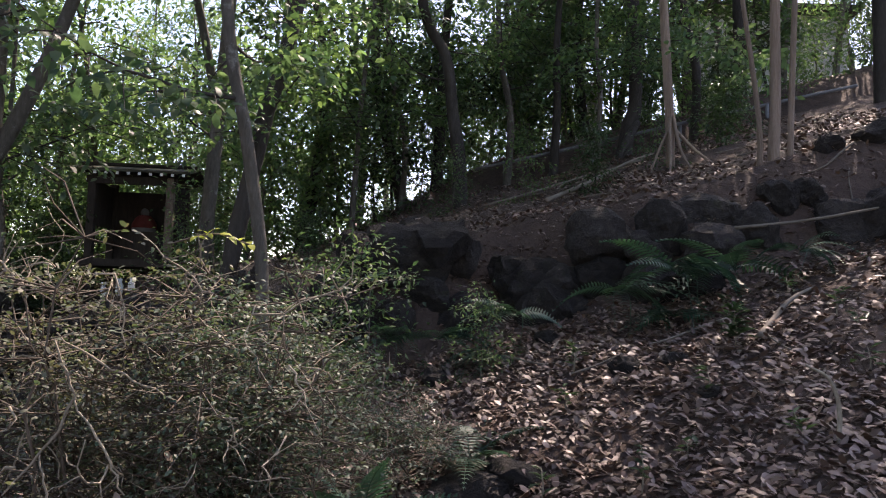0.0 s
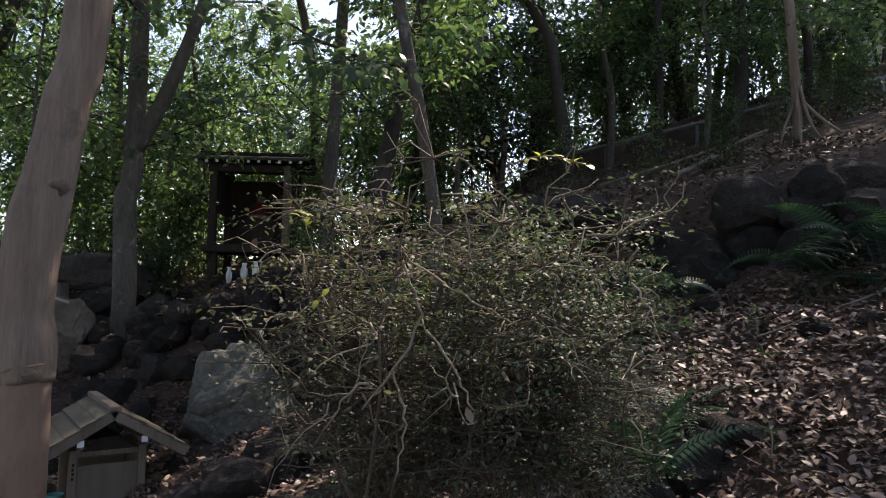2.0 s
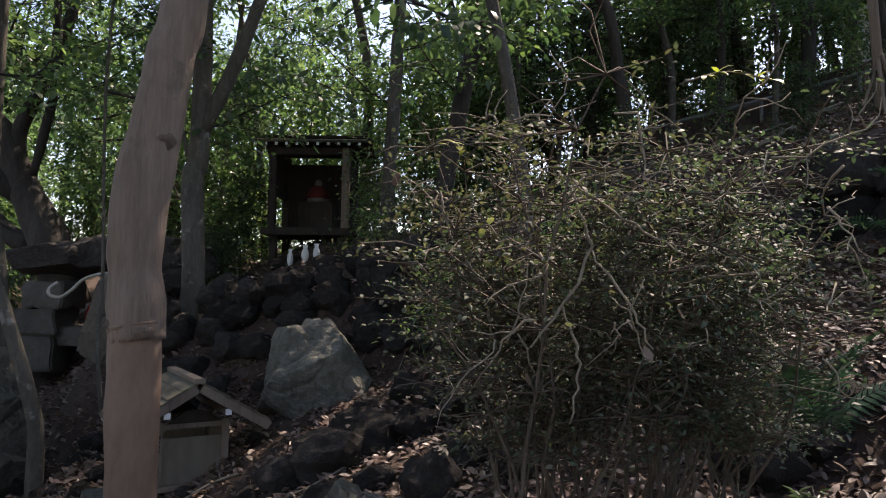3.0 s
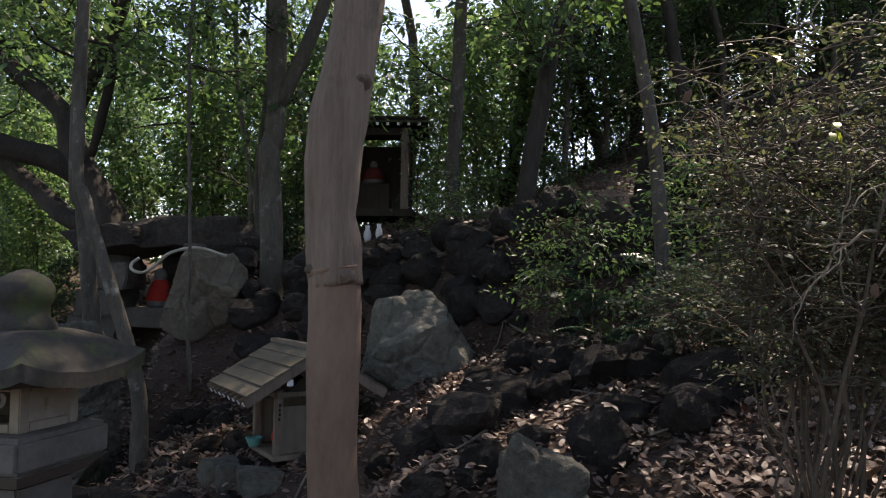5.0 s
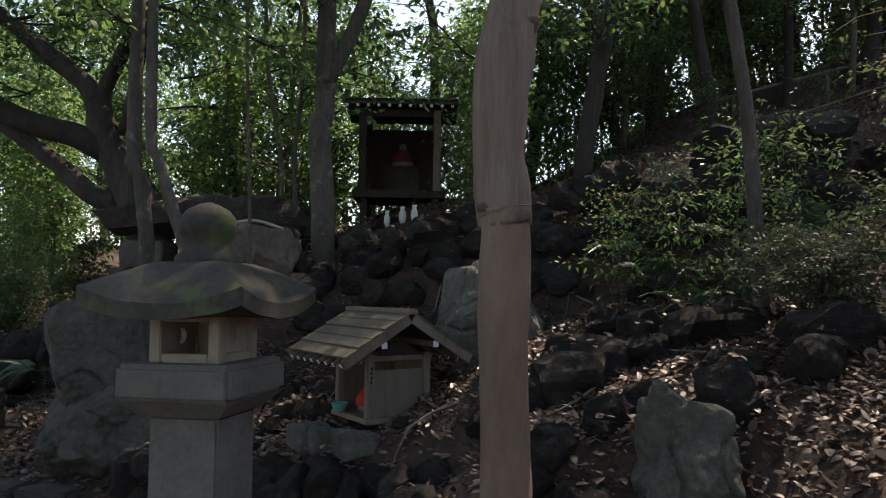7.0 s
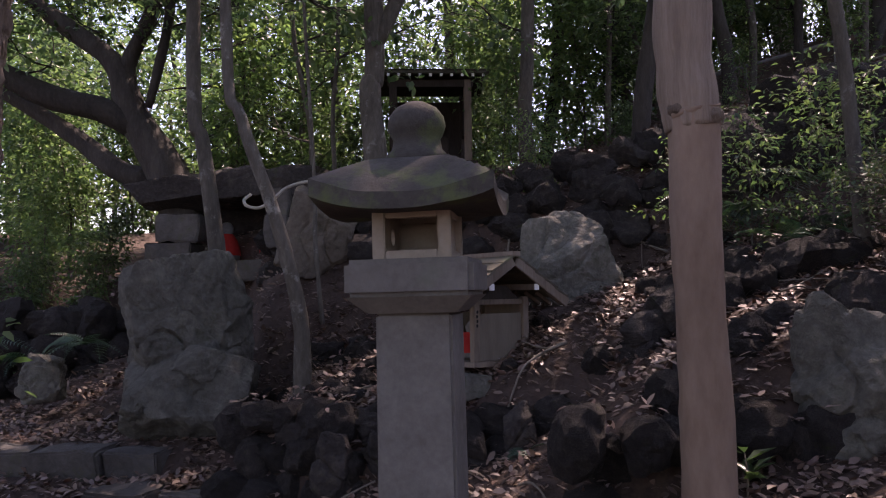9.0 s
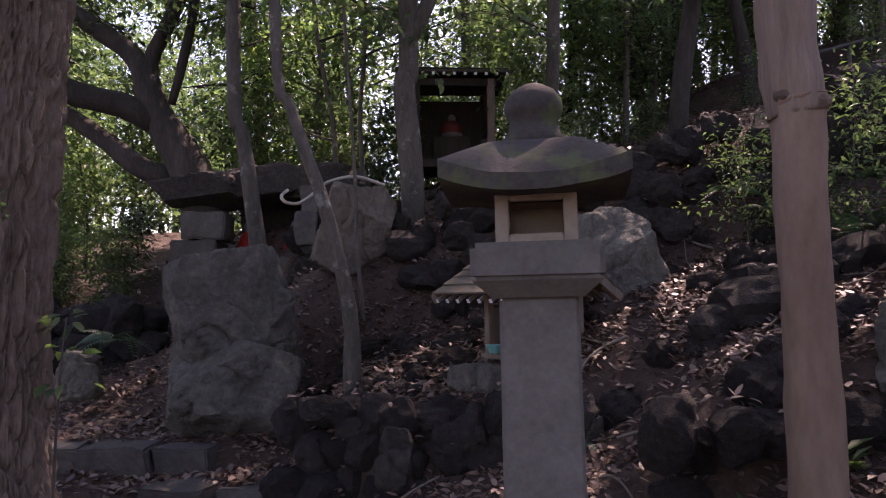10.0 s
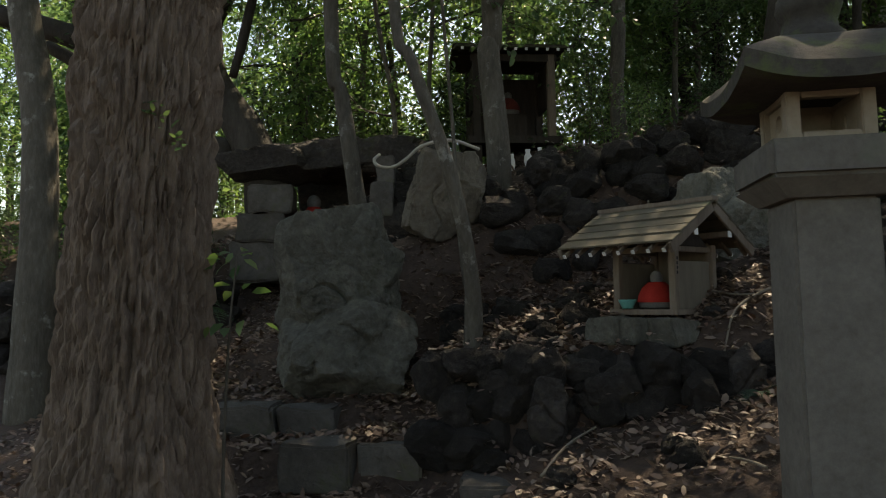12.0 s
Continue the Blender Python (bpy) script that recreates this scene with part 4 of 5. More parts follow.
stem_tree("sapling", [(-5.0, 6.45, 0.0), (-5.06, 6.45, 0.7), (-5.08, 6.5, 1.3), (-5.2, 6.6, 3.2), (-5.2, 6.8, 5.0)], [0.02, 0.018, 0.016, 0.014, 0.01], BARK_GREY, "thin straight sapling before the tilted rock", boughs=2, bough_from=2.9)
stem_tree("sapling", [(-5.3, 8.6, 1.3), (-5.35, 8.6, 2.3), (-5.3, 8.7, 3.6), (-5.4, 8.8, 6.5)], [0.03, 0.026, 0.024, 0.02], BARK_GREY, "thin straight sapling on the terrace", boughs=3, bough_from=3.0)
stem_tree("terrace_tree", [(-3.0, 9.2, 1.4), (-3.05, 9.2, 2.4), (-3.0, 9.2, 3.4), (-2.9, 9.4, 7.0)], [0.12, 0.09, 0.085, 0.07], BARK_GREY, "grey tree beside the hut on the terrace", boughs=3, bough_from=3.4)
# second added tree, placed where its crown shades the slope
stem_tree("shade_tree", [(5.3, 13.3, 4.8), (5.3, 13.3, 6.5), (5.2, 13.3, 9.0)], [0.13, 0.11, 0.08], BARK_DARK, "tall dark tree added to shade the upper slope", 1, 0.95)

# ---- stone lantern ----
def block(name, size, m, mat, parent, label="", bevel=0.004, taper=1.0):
    bm = bmesh.new()
    box(bm, size, m, bevel, taper)
    return part(name, bm, mat, parent, label)


def rings(levels, sides=4, turn=0.0, cap=True):
    """Verts and faces of a solid out of square or round rings (half width, z, lift of the corners)."""
    verts, faces = [], []
    n = sides
    for half, z, lift in levels:
        for k in range(n):
            a = 2 * math.pi * (k + 0.5) / n + turn
            c, s = math.cos(a), math.sin(a)
            verts.append((half * c, half * s, z + lift))
    for i in range(len(levels) - 1):
        b, c = i * n, (i + 1) * n
        faces += [(b + k, b + (k + 1) % n, c + (k + 1) % n, c + k) for k in range(n)]
    if cap:
        faces += [tuple(range(n))[::-1], tuple(range((len(levels) - 1) * n, len(levels) * n))]
    return verts, faces


def square_roof(half, z_eave, thick, z_top, top_half, lift, grid=14):
    """A square stone roof with hollow slopes and upturned corners."""
    verts, faces = [], []
    w = grid + 1
    for layer in (0, 1):
        for j in range(w):
            for i in range(w):
                u, v = 2 * i / grid - 1, 2 * j / grid - 1
                r = max(abs(u), abs(v))
                corner = (abs(u) * abs(v)) ** 2.2
                if layer == 0:
                    t = max(0.0, (r - top_half / half) / (1 - top_half / half))
                    z = z_top + (z_eave + thick - z_top) * (t ** 1.7) + lift * corner
                else:
                    z = z_eave + 0.012 * (1 - r) + lift * corner * 0.9
                x, y = u * half, v * half
                z += 0.006 * noise.noise(Vector((x * 9, y * 9, layer * 5)))
                verts.append((x, y, z))
    o = w * w
    for j in range(grid):
        for i in range(grid):
            a, b, c, d = j * w + i, j * w + i + 1, (j + 1) * w + i + 1, (j + 1) * w + i
            faces += [(a, b, c, d), (o + d, o + c, o + b, o + a)]
    edge = [i for i in range(w)] + [j * w + grid for j in range(1, w)] + [grid * w + i for i in range(grid - 1, -1, -1)] + [j * w for j in range(grid - 1, 0, -1)]
    n = len(edge)
    rim = len(verts)
    verts += [verts[k] for k in edge] + [verts[o + k] for k in edge]
    for k in range(n):
        a, b = rim + k, rim + (k + 1) % n
        faces.append((b, a, n + a, n + b))
    return verts, faces


def holed_panel(width, tall, thick, rx, rz, n=24):
    """An upright panel in the yz plane with an oval hole through it."""
    verts, faces = [], []
    for x in (-thick / 2, thick / 2):
        for k in range(n):
            a = 2 * math.pi * k / n
            c, s = math.cos(a), math.sin(a)
            r = max(abs(c), abs(s))
            verts += [(x, c / r * width / 2, s / r * tall / 2), (x, c * rx, s * rz)]
    m = 2 * n
    for k in range(n):
        a, b = 2 * k, 2 * ((k + 1) % n)
        faces += [(a, a + 1, b + 1, b), (m + b, m + b + 1, m + a + 1, m + a), (a, b, m + b, m + a), (b + 1, a + 1, m + a + 1, m + b + 1)]
    return verts, faces


def lantern():
    foot = -0.9
    ob = thing("stone_lantern", pose(-3.853, 2.945, foot, 0, -0.7, -7), "weathered grey stone lantern with a square roof beside the path", "lantern")
    bm = bmesh.new()
    box(bm, (0.274, 0.274, 1.4), Matrix.Translation((0, 0, -0.3)), 0.01, 0.95)
    part("post", bm, CUT_STONE, ob)
    bm = bmesh.new()
    box(bm, (0.3, 0.3, 0.056), Matrix.Translation((0, 0, 1.1)), taper=1.4)
    part("corbel", bm, CUT_STONE, ob)
    bm = bmesh.new()
    box(bm, (0.43, 0.43, 0.126), Matrix.Translation((0, 0, 1.154)), 0.018)
    part("platform", bm, CUT_STONE, ob)
    for x in (-0.1125, 0.1125):
        for y in (-0.1125, 0.1125):
            block("firebox_pillar", (0.045, 0.045, 0.17), Matrix.Translation((x, y, 1.28)), FIREBOX, ob, "warm-toned stone pillar")
    for x, y, sx, sy in ((0, -0.1125, 0.179, 0.04), (0, 0.1125, 0.179, 0.04), (-0.1125, 0, 0.04, 0.179), (0.1125, 0, 0.04, 0.179)):
        block("firebox_sill", (sx, sy, 0.03), Matrix.Translation((x, y, 1.28)), FIREBOX, ob)
        block("firebox_head", (sx, sy, 0.03), Matrix.Translation((x, y, 1.42)), FIREBOX, ob)
    for x, rx, rz in ((-0.105, 0.03, 0.03), (0.105, 0.009, 0.026)):
        v, f = holed_panel(0.179, 0.108, 0.02, rx, rz)
        add("firebox_side", mesh_of("firebox_side", v, f, FIREBOX), ob, "side stone with a small round opening", Matrix.Translation((x, 0, 1.365)))
    block("firebox_back", (0.179, 0.02, 0.108), Matrix.Translation((0, 0.105, 1.311)), FIREBOX, ob)
    v, f = square_roof(0.298, 1.432, 0.052, 1.63, 0.1, 0.058, 22)
    add("roof", mesh_of("roof", v, f, ROOF_STONE, True), ob, "mossy stone roof with upturned corners")
    v, f = rings([(0.118, 1.6, 0), (0.112, 1.65, 0), (0.09, 1.672, 0), (0.084, 1.71, 0), (0.094, 1.725, 0), (0.104, 1.755, 0), (0.098, 1.79, 0), (0.075, 1.82, 0), (0.035, 1.842, 0), (0.006, 1.85, 0)], 24)
    add("finial", mesh_of("finial", v, f, ROOF_STONE, True), ob, "rounded stone finial")
    return ob


WHITE = surface("white_paint", (0.6, 0.59, 0.56), (0.72, 0.71, 0.68), (0.8, 0.79, 0.76), 12.0, bump=0.1, dist=0.002, vary=0.05)
RED = surface("red_cloth", (0.26, 0.016, 0.012), (0.4, 0.028, 0.02), (0.5, 0.04, 0.028), 20.0, bump=0.4, dist=0.006, vary=0.05)
TEAL = surface("glazed_teal", (0.06, 0.22, 0.2), (0.1, 0.32, 0.28), (0.15, 0.4, 0.36), 10.0, rough=0.3, bump=0.1, dist=0.002, vary=0.05)
PANEL = surface("plain_board", (0.11, 0.09, 0.068), (0.155, 0.132, 0.1), (0.21, 0.18, 0.14), 5.0, (1, 1, 0.2), bump=0.2, dist=0.002, vary=0.05)
INK = surface("black_ink", (0.01, 0.01, 0.01), (0.015, 0.015, 0.015), (0.03, 0.03, 0.03), 20.0, bump=0.0, vary=0.0)
MOSSY_WOOD = surface("mossy_wood", (0.035, 0.035, 0.024), (0.065, 0.065, 0.045), (0.11, 0.105, 0.075), 7.0, (0.3, 1, 1), bump=0.4, dist=0.006)
# darker copy of the red cloth: the hut's inner shade put into its colour
RED_SHADED = surface("shaded_red_cloth", (0.07, 0.014, 0.01), (0.11, 0.02, 0.014), (0.15, 0.03, 0.02), 16.0, bump=0.4, dist=0.006, vary=0.05)
CLAY = surface("grey_stone_figure", (0.1, 0.1, 0.095), (0.17, 0.165, 0.155), (0.24, 0.235, 0.22), 14.0, bump=0.4, dist=0.006)
HOSE = surface("pale_hose", (0.26, 0.25, 0.2), (0.34, 0.32, 0.27), (0.42, 0.4, 0.34), 10.0, rough=0.5, bump=0.1, dist=0.002)
lantern()


# ---- little shrine ----
def little_shrine():
    """Gabled wooden shrine: ridge along its y, open towards -x, boarded gable towards -y."""
    ob = thing("wooden_shrine", pose(-3.72, 5.44, -0.21, 0, 0, 40), "small weathered wooden shrine with a gabled board roof", "shrine")
    T = Matrix.Translation
    block("floor", (0.52, 0.52, 0.035), T((0.02, -0.06, -0.02)), OLD_WOOD, ob)
    for x in (-0.2, 0.24):
        for y in (-0.28, 0.15):
            block("corner_post", (0.05, 0.05, 0.42), T((x, y, 0.015)), OLD_WOOD, ob)
    for y in (-0.275, 0.15):
        block("wall_board", (0.39, 0.014, 0.31), T((0.02, y, 0.015)), PANEL, ob)
        block("lintel", (0.4, 0.03, 0.035), T((0.02, y, 0.385)), OLD_WOOD, ob)
    block("rear_board", (0.014, 0.38, 0.4), T((0.24, -0.065, 0.015)), PANEL, ob)
    for y in (-0.285, 0.16):
        block("gable_board", (0.34, 0.014, 0.09), T((0.02, y, 0.42)), DARK_WOOD, ob, taper=0.35)
    block("front_beam", (0.04, 0.46, 0.04), T((-0.2, -0.065, 0.385)), OLD_WOOD, ob)
    half = 0.47
    rise = 0.28
    ang = math.degrees(math.atan2(rise, half))
    length = math.hypot(rise, half)
    for side in (-1, 1):
        for k in range(5):
            u0 = k / 5
            cx, cz = side * half * (1 - (u0 + 0.1)), 0.415 + rise * (u0 + 0.1)
            me_m = T((cx + 0.02, 0, cz + 0.012 + 0.004 * (k % 2))) @ pose(0, 0, 0, 0, side * (ang - 4), 0)
            block("roof_board", (length / 5 + 0.03, 0.9, 0.014), me_m, SHINGLE, ob, bevel=0.003)
        for y in (-0.435, 0.435):
            m = T((side * half * 0.5 + 0.02, y, 0.415 + rise * 0.5 - 0.055)) @ pose(0, 0, 0, 0, side * ang, 0)
            block("bargeboard", (length + 0.01, 0.022, 0.065), m, OLD_WOOD, ob)
        for k in range(8):
            y = -0.39 + 0.78 * k / 7
            m = T((side * (half - 0.06) + 0.02, y, 0.408)) @ pose(0, 0, 0, 0, side * ang, 0)
            r = block("rafter", (0.16, 0.022, 0.024), m, OLD_WOOD, ob, bevel=0.002)
            tip = block("rafter_end", (0.006, 0.024, 0.026), T((side * 0.082, 0, -0.001)), WHITE, r, "white-painted rafter end", 0.001)
            tip.parent = r
            tip.matrix_local = m
        beam = block("purlin", (0.04, 0.86, 0.04), T((side * 0.2 + 0.02, 0, 0.48)), OLD_WOOD, ob)
        block("purlin_end", (0.042, 0.006, 0.042), T((side * 0.2 + 0.02, -0.4335, 0.479)), WHITE, beam, "white-painted beam end", 0.001)
    block("ridge_cap", (0.07, 0.92, 0.03), T((0.02, 0, 0.705)), OLD_WOOD, ob)
    for k in range(4):
        block("ink_mark", (0.014, 0.002, 0.02), T((-0.2 + 0.002 * (k % 2), -0.3062, 0.24 + 0.03 * k)), INK, ob, "faded black writing", 0.0)
    return ob


little_shrine()


def bibbed_figure(x, y, z, tall, turn, fat=1.0, name="stone_figure", cloth=None):
    """A plain seated stone figure under a red cloth."""
    ob = thing(name, pose(x, y, z, 0, 0, turn), "small plain stone figure in a red cloth bib", "statue")
    s, w = tall, tall * fat
    v, f = rings([(0.3 * w, 0, 0), (0.32 * w, 0.12 * s, 0), (0.28 * w, 0.4 * s, 0), (0.2 * w, 0.6 * s, 0), (0.1 * s, 0.66 * s, 0), (0.16 * s, 0.74 * s, 0), (0.17 * s, 0.86 * s, 0), (0.1 * s, 0.97 * s, 0), (0.01, s, 0)], 14)
    add("figure", mesh_of("figure", v, f, CLAY, True), ob)
    v, f = rings([(0.345 * w, 0.16 * s, 0), (0.32 * w, 0.36 * s, 0), (0.25 * w, 0.56 * s, 0), (0.15 * w, 0.7 * s, 0)], 14, cap=False)
    add("bib", mesh_of("bib", v, f, cloth or RED, True), ob, "red cloth bib")
    return ob


bibbed_figure(-3.72, 5.4, -0.19, 0.25, 0, 1.5)


def bowl(x, y, z, r, mat, label):
    ob = thing("offering_bowl", pose(x, y, z), label, "bowl")
    v, f = rings([(r * 0.6, 0, 0), (r * 0.65, r * 0.2, 0), (r, r * 0.9, 0), (r * 1.02, r, 0), (r * 0.92, r, 0), (r * 0.6, r * 0.3, 0)], 18)
    add("bowl", mesh_of("bowl", v, f, mat, True), ob)


bowl(-3.94, 5.31, -0.19, 0.06, TEAL, "teal glazed bowl on the shrine's floor")


# ---- hut on the terrace ----
def terrace_hut():
    ob = thing("terrace_hut", pose(-4.31, 10.15, 1.9, 0, 0, 6), "old dark wooden hut with a flat overhanging roof", "shrine")
    T = Matrix.Translation
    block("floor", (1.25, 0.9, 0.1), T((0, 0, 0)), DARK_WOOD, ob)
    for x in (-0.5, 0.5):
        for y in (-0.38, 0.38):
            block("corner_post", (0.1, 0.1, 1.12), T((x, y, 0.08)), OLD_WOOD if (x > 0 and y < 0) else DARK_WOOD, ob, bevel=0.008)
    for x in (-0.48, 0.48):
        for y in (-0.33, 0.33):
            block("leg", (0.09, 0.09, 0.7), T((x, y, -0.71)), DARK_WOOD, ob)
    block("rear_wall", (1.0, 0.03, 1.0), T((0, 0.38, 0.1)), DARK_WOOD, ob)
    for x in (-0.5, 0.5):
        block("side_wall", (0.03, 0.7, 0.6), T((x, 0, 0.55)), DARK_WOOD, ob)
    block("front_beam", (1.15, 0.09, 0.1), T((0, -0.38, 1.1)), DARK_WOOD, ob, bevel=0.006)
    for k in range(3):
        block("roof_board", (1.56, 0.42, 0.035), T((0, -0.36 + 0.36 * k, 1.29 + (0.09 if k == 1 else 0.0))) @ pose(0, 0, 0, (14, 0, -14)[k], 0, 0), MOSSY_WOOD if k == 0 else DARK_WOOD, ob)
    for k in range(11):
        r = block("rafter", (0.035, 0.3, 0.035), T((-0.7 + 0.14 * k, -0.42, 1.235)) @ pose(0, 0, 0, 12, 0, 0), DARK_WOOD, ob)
        block("rafter_end", (0.036, 0.006, 0.036), T((-0.7 + 0.14 * k, -0.566, 1.2)) @ pose(0, 0, 0, 12, 0, 0), WHITE, r, "white-painted rafter end", 0.001)
    return ob


terrace_hut()
block("altar", (0.5, 0.25, 0.42), pose(-4.31, 10.3, 1.99), DARK_WOOD, None)
tagged(bpy.data.objects["altar"], "dark wooden altar block inside the hut", "altar")
# bib takes the darkened red, standing in for shade under the roof
bibbed_figure(-4.31, 10.3, 2.41, 0.34, 0, 1.5, cloth=RED_SHADED)
for k, (x, w) in enumerate(((-4.35, 0.04), (-4.15, 0.05), (-4.0, 0.045))):
    ob = thing("white_vase", pose(x, 9.33, height(x, 9.33) + 0.0), "small white porcelain vase before the hut", "vase", "offering vases")
    v, f = rings([(w * 0.6, -0.02, 0), (w, 0.06, 0), (w * 0.9, 0.12, 0), (w * 0.5, 0.16, 0), (w * 0.7, 0.2, 0)], 14)
    add("vase", mesh_of("vase", v, f, WHITE, True), ob)


# ---- rock grotto ----
def cut_block(name, x, y, z, size, turn, mat, label, group, seed=0):
    """A roughly squared stone with worn edges."""
    bm = bmesh.new()
    box(bm, size, Matrix(), min(size) * 0.06)
    bmesh.ops.subdivide_edges(bm, edges=[e for e in bm.edges if e.calc_length() > 0.12], cuts=3, use_grid_fill=True)
    for v in bm.verts:
        q = Vector((v.co.x * 5 + seed * 9, v.co.y * 5, v.co.z * 5))
        v.co += Vector((noise.noise(q), noise.noise(q + Vector((7, 0, 0))), noise.noise(q + Vector((0, 9, 0))))) * 0.034
    me = bpy.data.meshes.new(name)
    bm.to_mesh(me)
    bm.free()
    me.materials.append(mat)
    ob = new(name, me)
    ob.matrix_world = pose(x, y, z, 0, 0, turn)
    return tagged(ob, label, "stone", group)


GROTTO_L = "grey squared stone of the grotto's side wall"
cut_block("wall_stone", -7.2, 8.75, 0.88, (0.5, 0.6, 0.33), 8, STEP_STONE, GROTTO_L, "grotto stones", 1)
cut_block("wall_stone", -7.3, 8.75, 0.55, (0.56, 0.6, 0.33), 8, STEP_STONE, GROTTO_L, "grotto stones", 2)
cut_block("wall_stone", -7.35, 8.75, 0.1, (0.6, 0.6, 0.45), 8, STEP_STONE, GROTTO_L, "grotto stones", 3)
cut_block("wall_stone", -5.83, 8.0, 0.75, (0.24, 0.2, 0.36), 5, STEP_STONE, "small pale block beside the grotto", "grotto stones", 4)
cut_block("wall_stone", -5.8, 8.02, 1.1, (0.2, 0.18, 0.3), -8, STEP_STONE, "small pale block beside the grotto", "grotto stones", 5)
lobed_rock("grotto_roof", [(61, (-0.7, 0, 0), (0, 0, 0), (0.75, 0.6, 0.26)), (62, (0.2, 0.05, 0.08), (0, 0, 0), (0.8, 0.65, 0.3)), (63, (1.0, 0, 0.0), (0, 0, 0), (0.6, 0.55, 0.32)), (64, (0.9, -0.3, 0.12), (0, 0, 0), (0.3, 0.3, 0.25))], LAVA, "dark rough rock roof of the grotto", (-6.65, 8.95, 1.5))
lobed_rock("grotto_back", [(65, (0, 0, 0), (0, 0, 0), (1.1, 0.3, 0.8))], LAVA, "dark rock at the back of the grotto", (-6.4, 9.75, 0.9))
bibbed_figure(-6.78, 9.05, 0.66, 0.5, 0)
bibbed_figure(-6.2, 9.05, 0.66, 0.5, 0)
cut_block("grotto_floor", -6.5, 9.0, 0.42, (1.2, 0.8, 0.24), 0, STEP_STONE, "flat dark stone floor of the grotto", "grotto stones", 6)


def cable(name, points, radius, mat, label, category, n=40, sides=8):
    v, f = tube(curve_points(points, n), [radius] * n, sides)
    return tagged(new(name, mesh_of(name, v, f, mat, True)), label, category)


cable("garden_hose", [(-4.85, 6.75, 1.2), (-5.1, 6.68, 1.27), (-5.35, 6.66, 1.22), (-5.5, 6.66, 1.1), (-5.62, 6.68, 1.04), (-5.74, 6.7, 1.06), (-5.78, 6.74, 1.12), (-5.74, 6.8, 1.18)], 0.015, HOSE, "pale stiff hose looped over the tilted rock", "hose")

# ---- steps and squared stones ----
STEP_L = "worn squared stone of the leaf-strewn steps"
for k, (x, y, z, w, d, h) in enumerate(((-5.9, 4.9, -1.22, 0.43, 0.36, 0.27), (-5.48, 4.98, -1.23, 0.37, 0.34, 0.27), (-6.52, 5.38, -1.06, 0.5, 0.34, 0.26), (-6.06, 5.4, -1.07, 0.38, 0.3, 0.26), (-7.15, 5.42, -1.06, 0.72, 0.36, 0.26), (-4.75, 4.55, -1.3, 0.62, 0.42, 0.22), (-4.15, 4.4, -1.22, 0.4, 0.3, 0.26), (-3.75, 4.35, -1.2, 0.36, 0.3, 0.26))):
    cut_block("step_stone", x, y, z, (w, d, h), (k * 37 % 9) - 4, STEP_STONE, STEP_L, "step stones", 20 + k)
UPRIGHT = [(-4.55, 4.72, -0.76, 0.16, 0.12, 0.27), (-3.72, 4.6, -0.7, 0.11, 0.1, 0.26), (-5.12, 4.92, -0.75, 0.11, 0.1, 0.28), (-4.15, 4.8, -0.7, 0.26, 0.14, 0.2), (-3.45, 4.66, -0.6, 0.12, 0.1, 0.26), (-4.85, 4.9, -0.72, 0.13, 0.1, 0.24)]
for k, (x, y, z, sx, sy, sz) in enumerate(UPRIGHT):
    lobed_rock("upright_stone", [(71 + k, (0, 0, 0), (0, 0, 0), (sx, sy, sz))], LAVA, "mossy upright stone in the retaining row", (x, y, z))
for k, (x, y, w) in enumerate(((-4.1, 5.12, 0.2), (-3.75, 4.95, 0.26), (-4.0, 5.02, 0.16))):
    cut_block("base_stone", x, y, -0.4, (w, 0.2, 0.15), 35, ROCK, "pale flat stone under the little shrine", "base stones", 40 + k)

# ---- rail, posts and wall on the crest ----
CONCRETE = surface("pale_concrete", (0.4, 0.4, 0.39), (0.5, 0.5, 0.49), (0.58, 0.58, 0.57), 3.0, bump=0.2, dist=0.004)
BAMBOO = surface("dry_bamboo", (0.1, 0.085, 0.065), (0.17, 0.145, 0.115), (0.25, 0.22, 0.18), 6.0, bump=0.2, dist=0.003)


PIPE = surface("dull_pipe", (0.09, 0.09, 0.09), (0.14, 0.14, 0.14), (0.2, 0.2, 0.195), 6.0, rough=0.5, bump=0.1, dist=0.002)


def rail():
    ob = thing("handrail", pose(0, 0, 0), "grey metal pipe handrail along the crest", "handrail")
    v, f = tube(curve_points([(0.4, 12.4, 3.86), (2.3, 12.4, 4.34), (4.3, 12.4, 4.86), (7.0, 12.5, 5.55)], 20), [0.03] * 20, 8)
    add("rail", mesh_of("rail", v, f, PIPE, True), ob)
    for x in (0.9, 2.4, 3.9, 5.4):
        z = 3.86 + (x - 0.4) * 0.256
        v, f = tube([(x, 12.42, height(x, 12.42) - 0.2), (x, 12.42, z)], [0.03, 0.03], 8)
        add("rail_post", mesh_of("rail_post", v, f, PIPE, True), ob)


rail()
for k, (x, y, h, w) in enumerate(((2.75, 15.4, 1.5, 0.2), (3.05, 15.5, 1.4, 0.26), (4.1, 15.6, 1.2, 0.4))):
    ob = thing("stone_post", pose(x, y, height(x, y) - 0.1), "pale stone post beyond the crest", "post", "stone posts")
    bm = bmesh.new()
    box(bm, (w, w, h), Matrix(), 0.02)
    part("shaft", bm, CONCRETE, ob)
    bm = bmesh.new()
    box(bm, (w * 1.1, w * 1.1, 0.12), Matrix.Translation((0, 0, h)), 0.01, 0.6)
    part("cap", bm, CONCRETE, ob)
ob = thing("far_wall", pose(8.2, 18.5, height(8.2, 18.5) - 0.2), "pale plastered wall of a building beyond the trees", "building")
bm = bmesh.new()
box(bm, (4.0, 0.4, 2.9), Matrix(), 0.02)
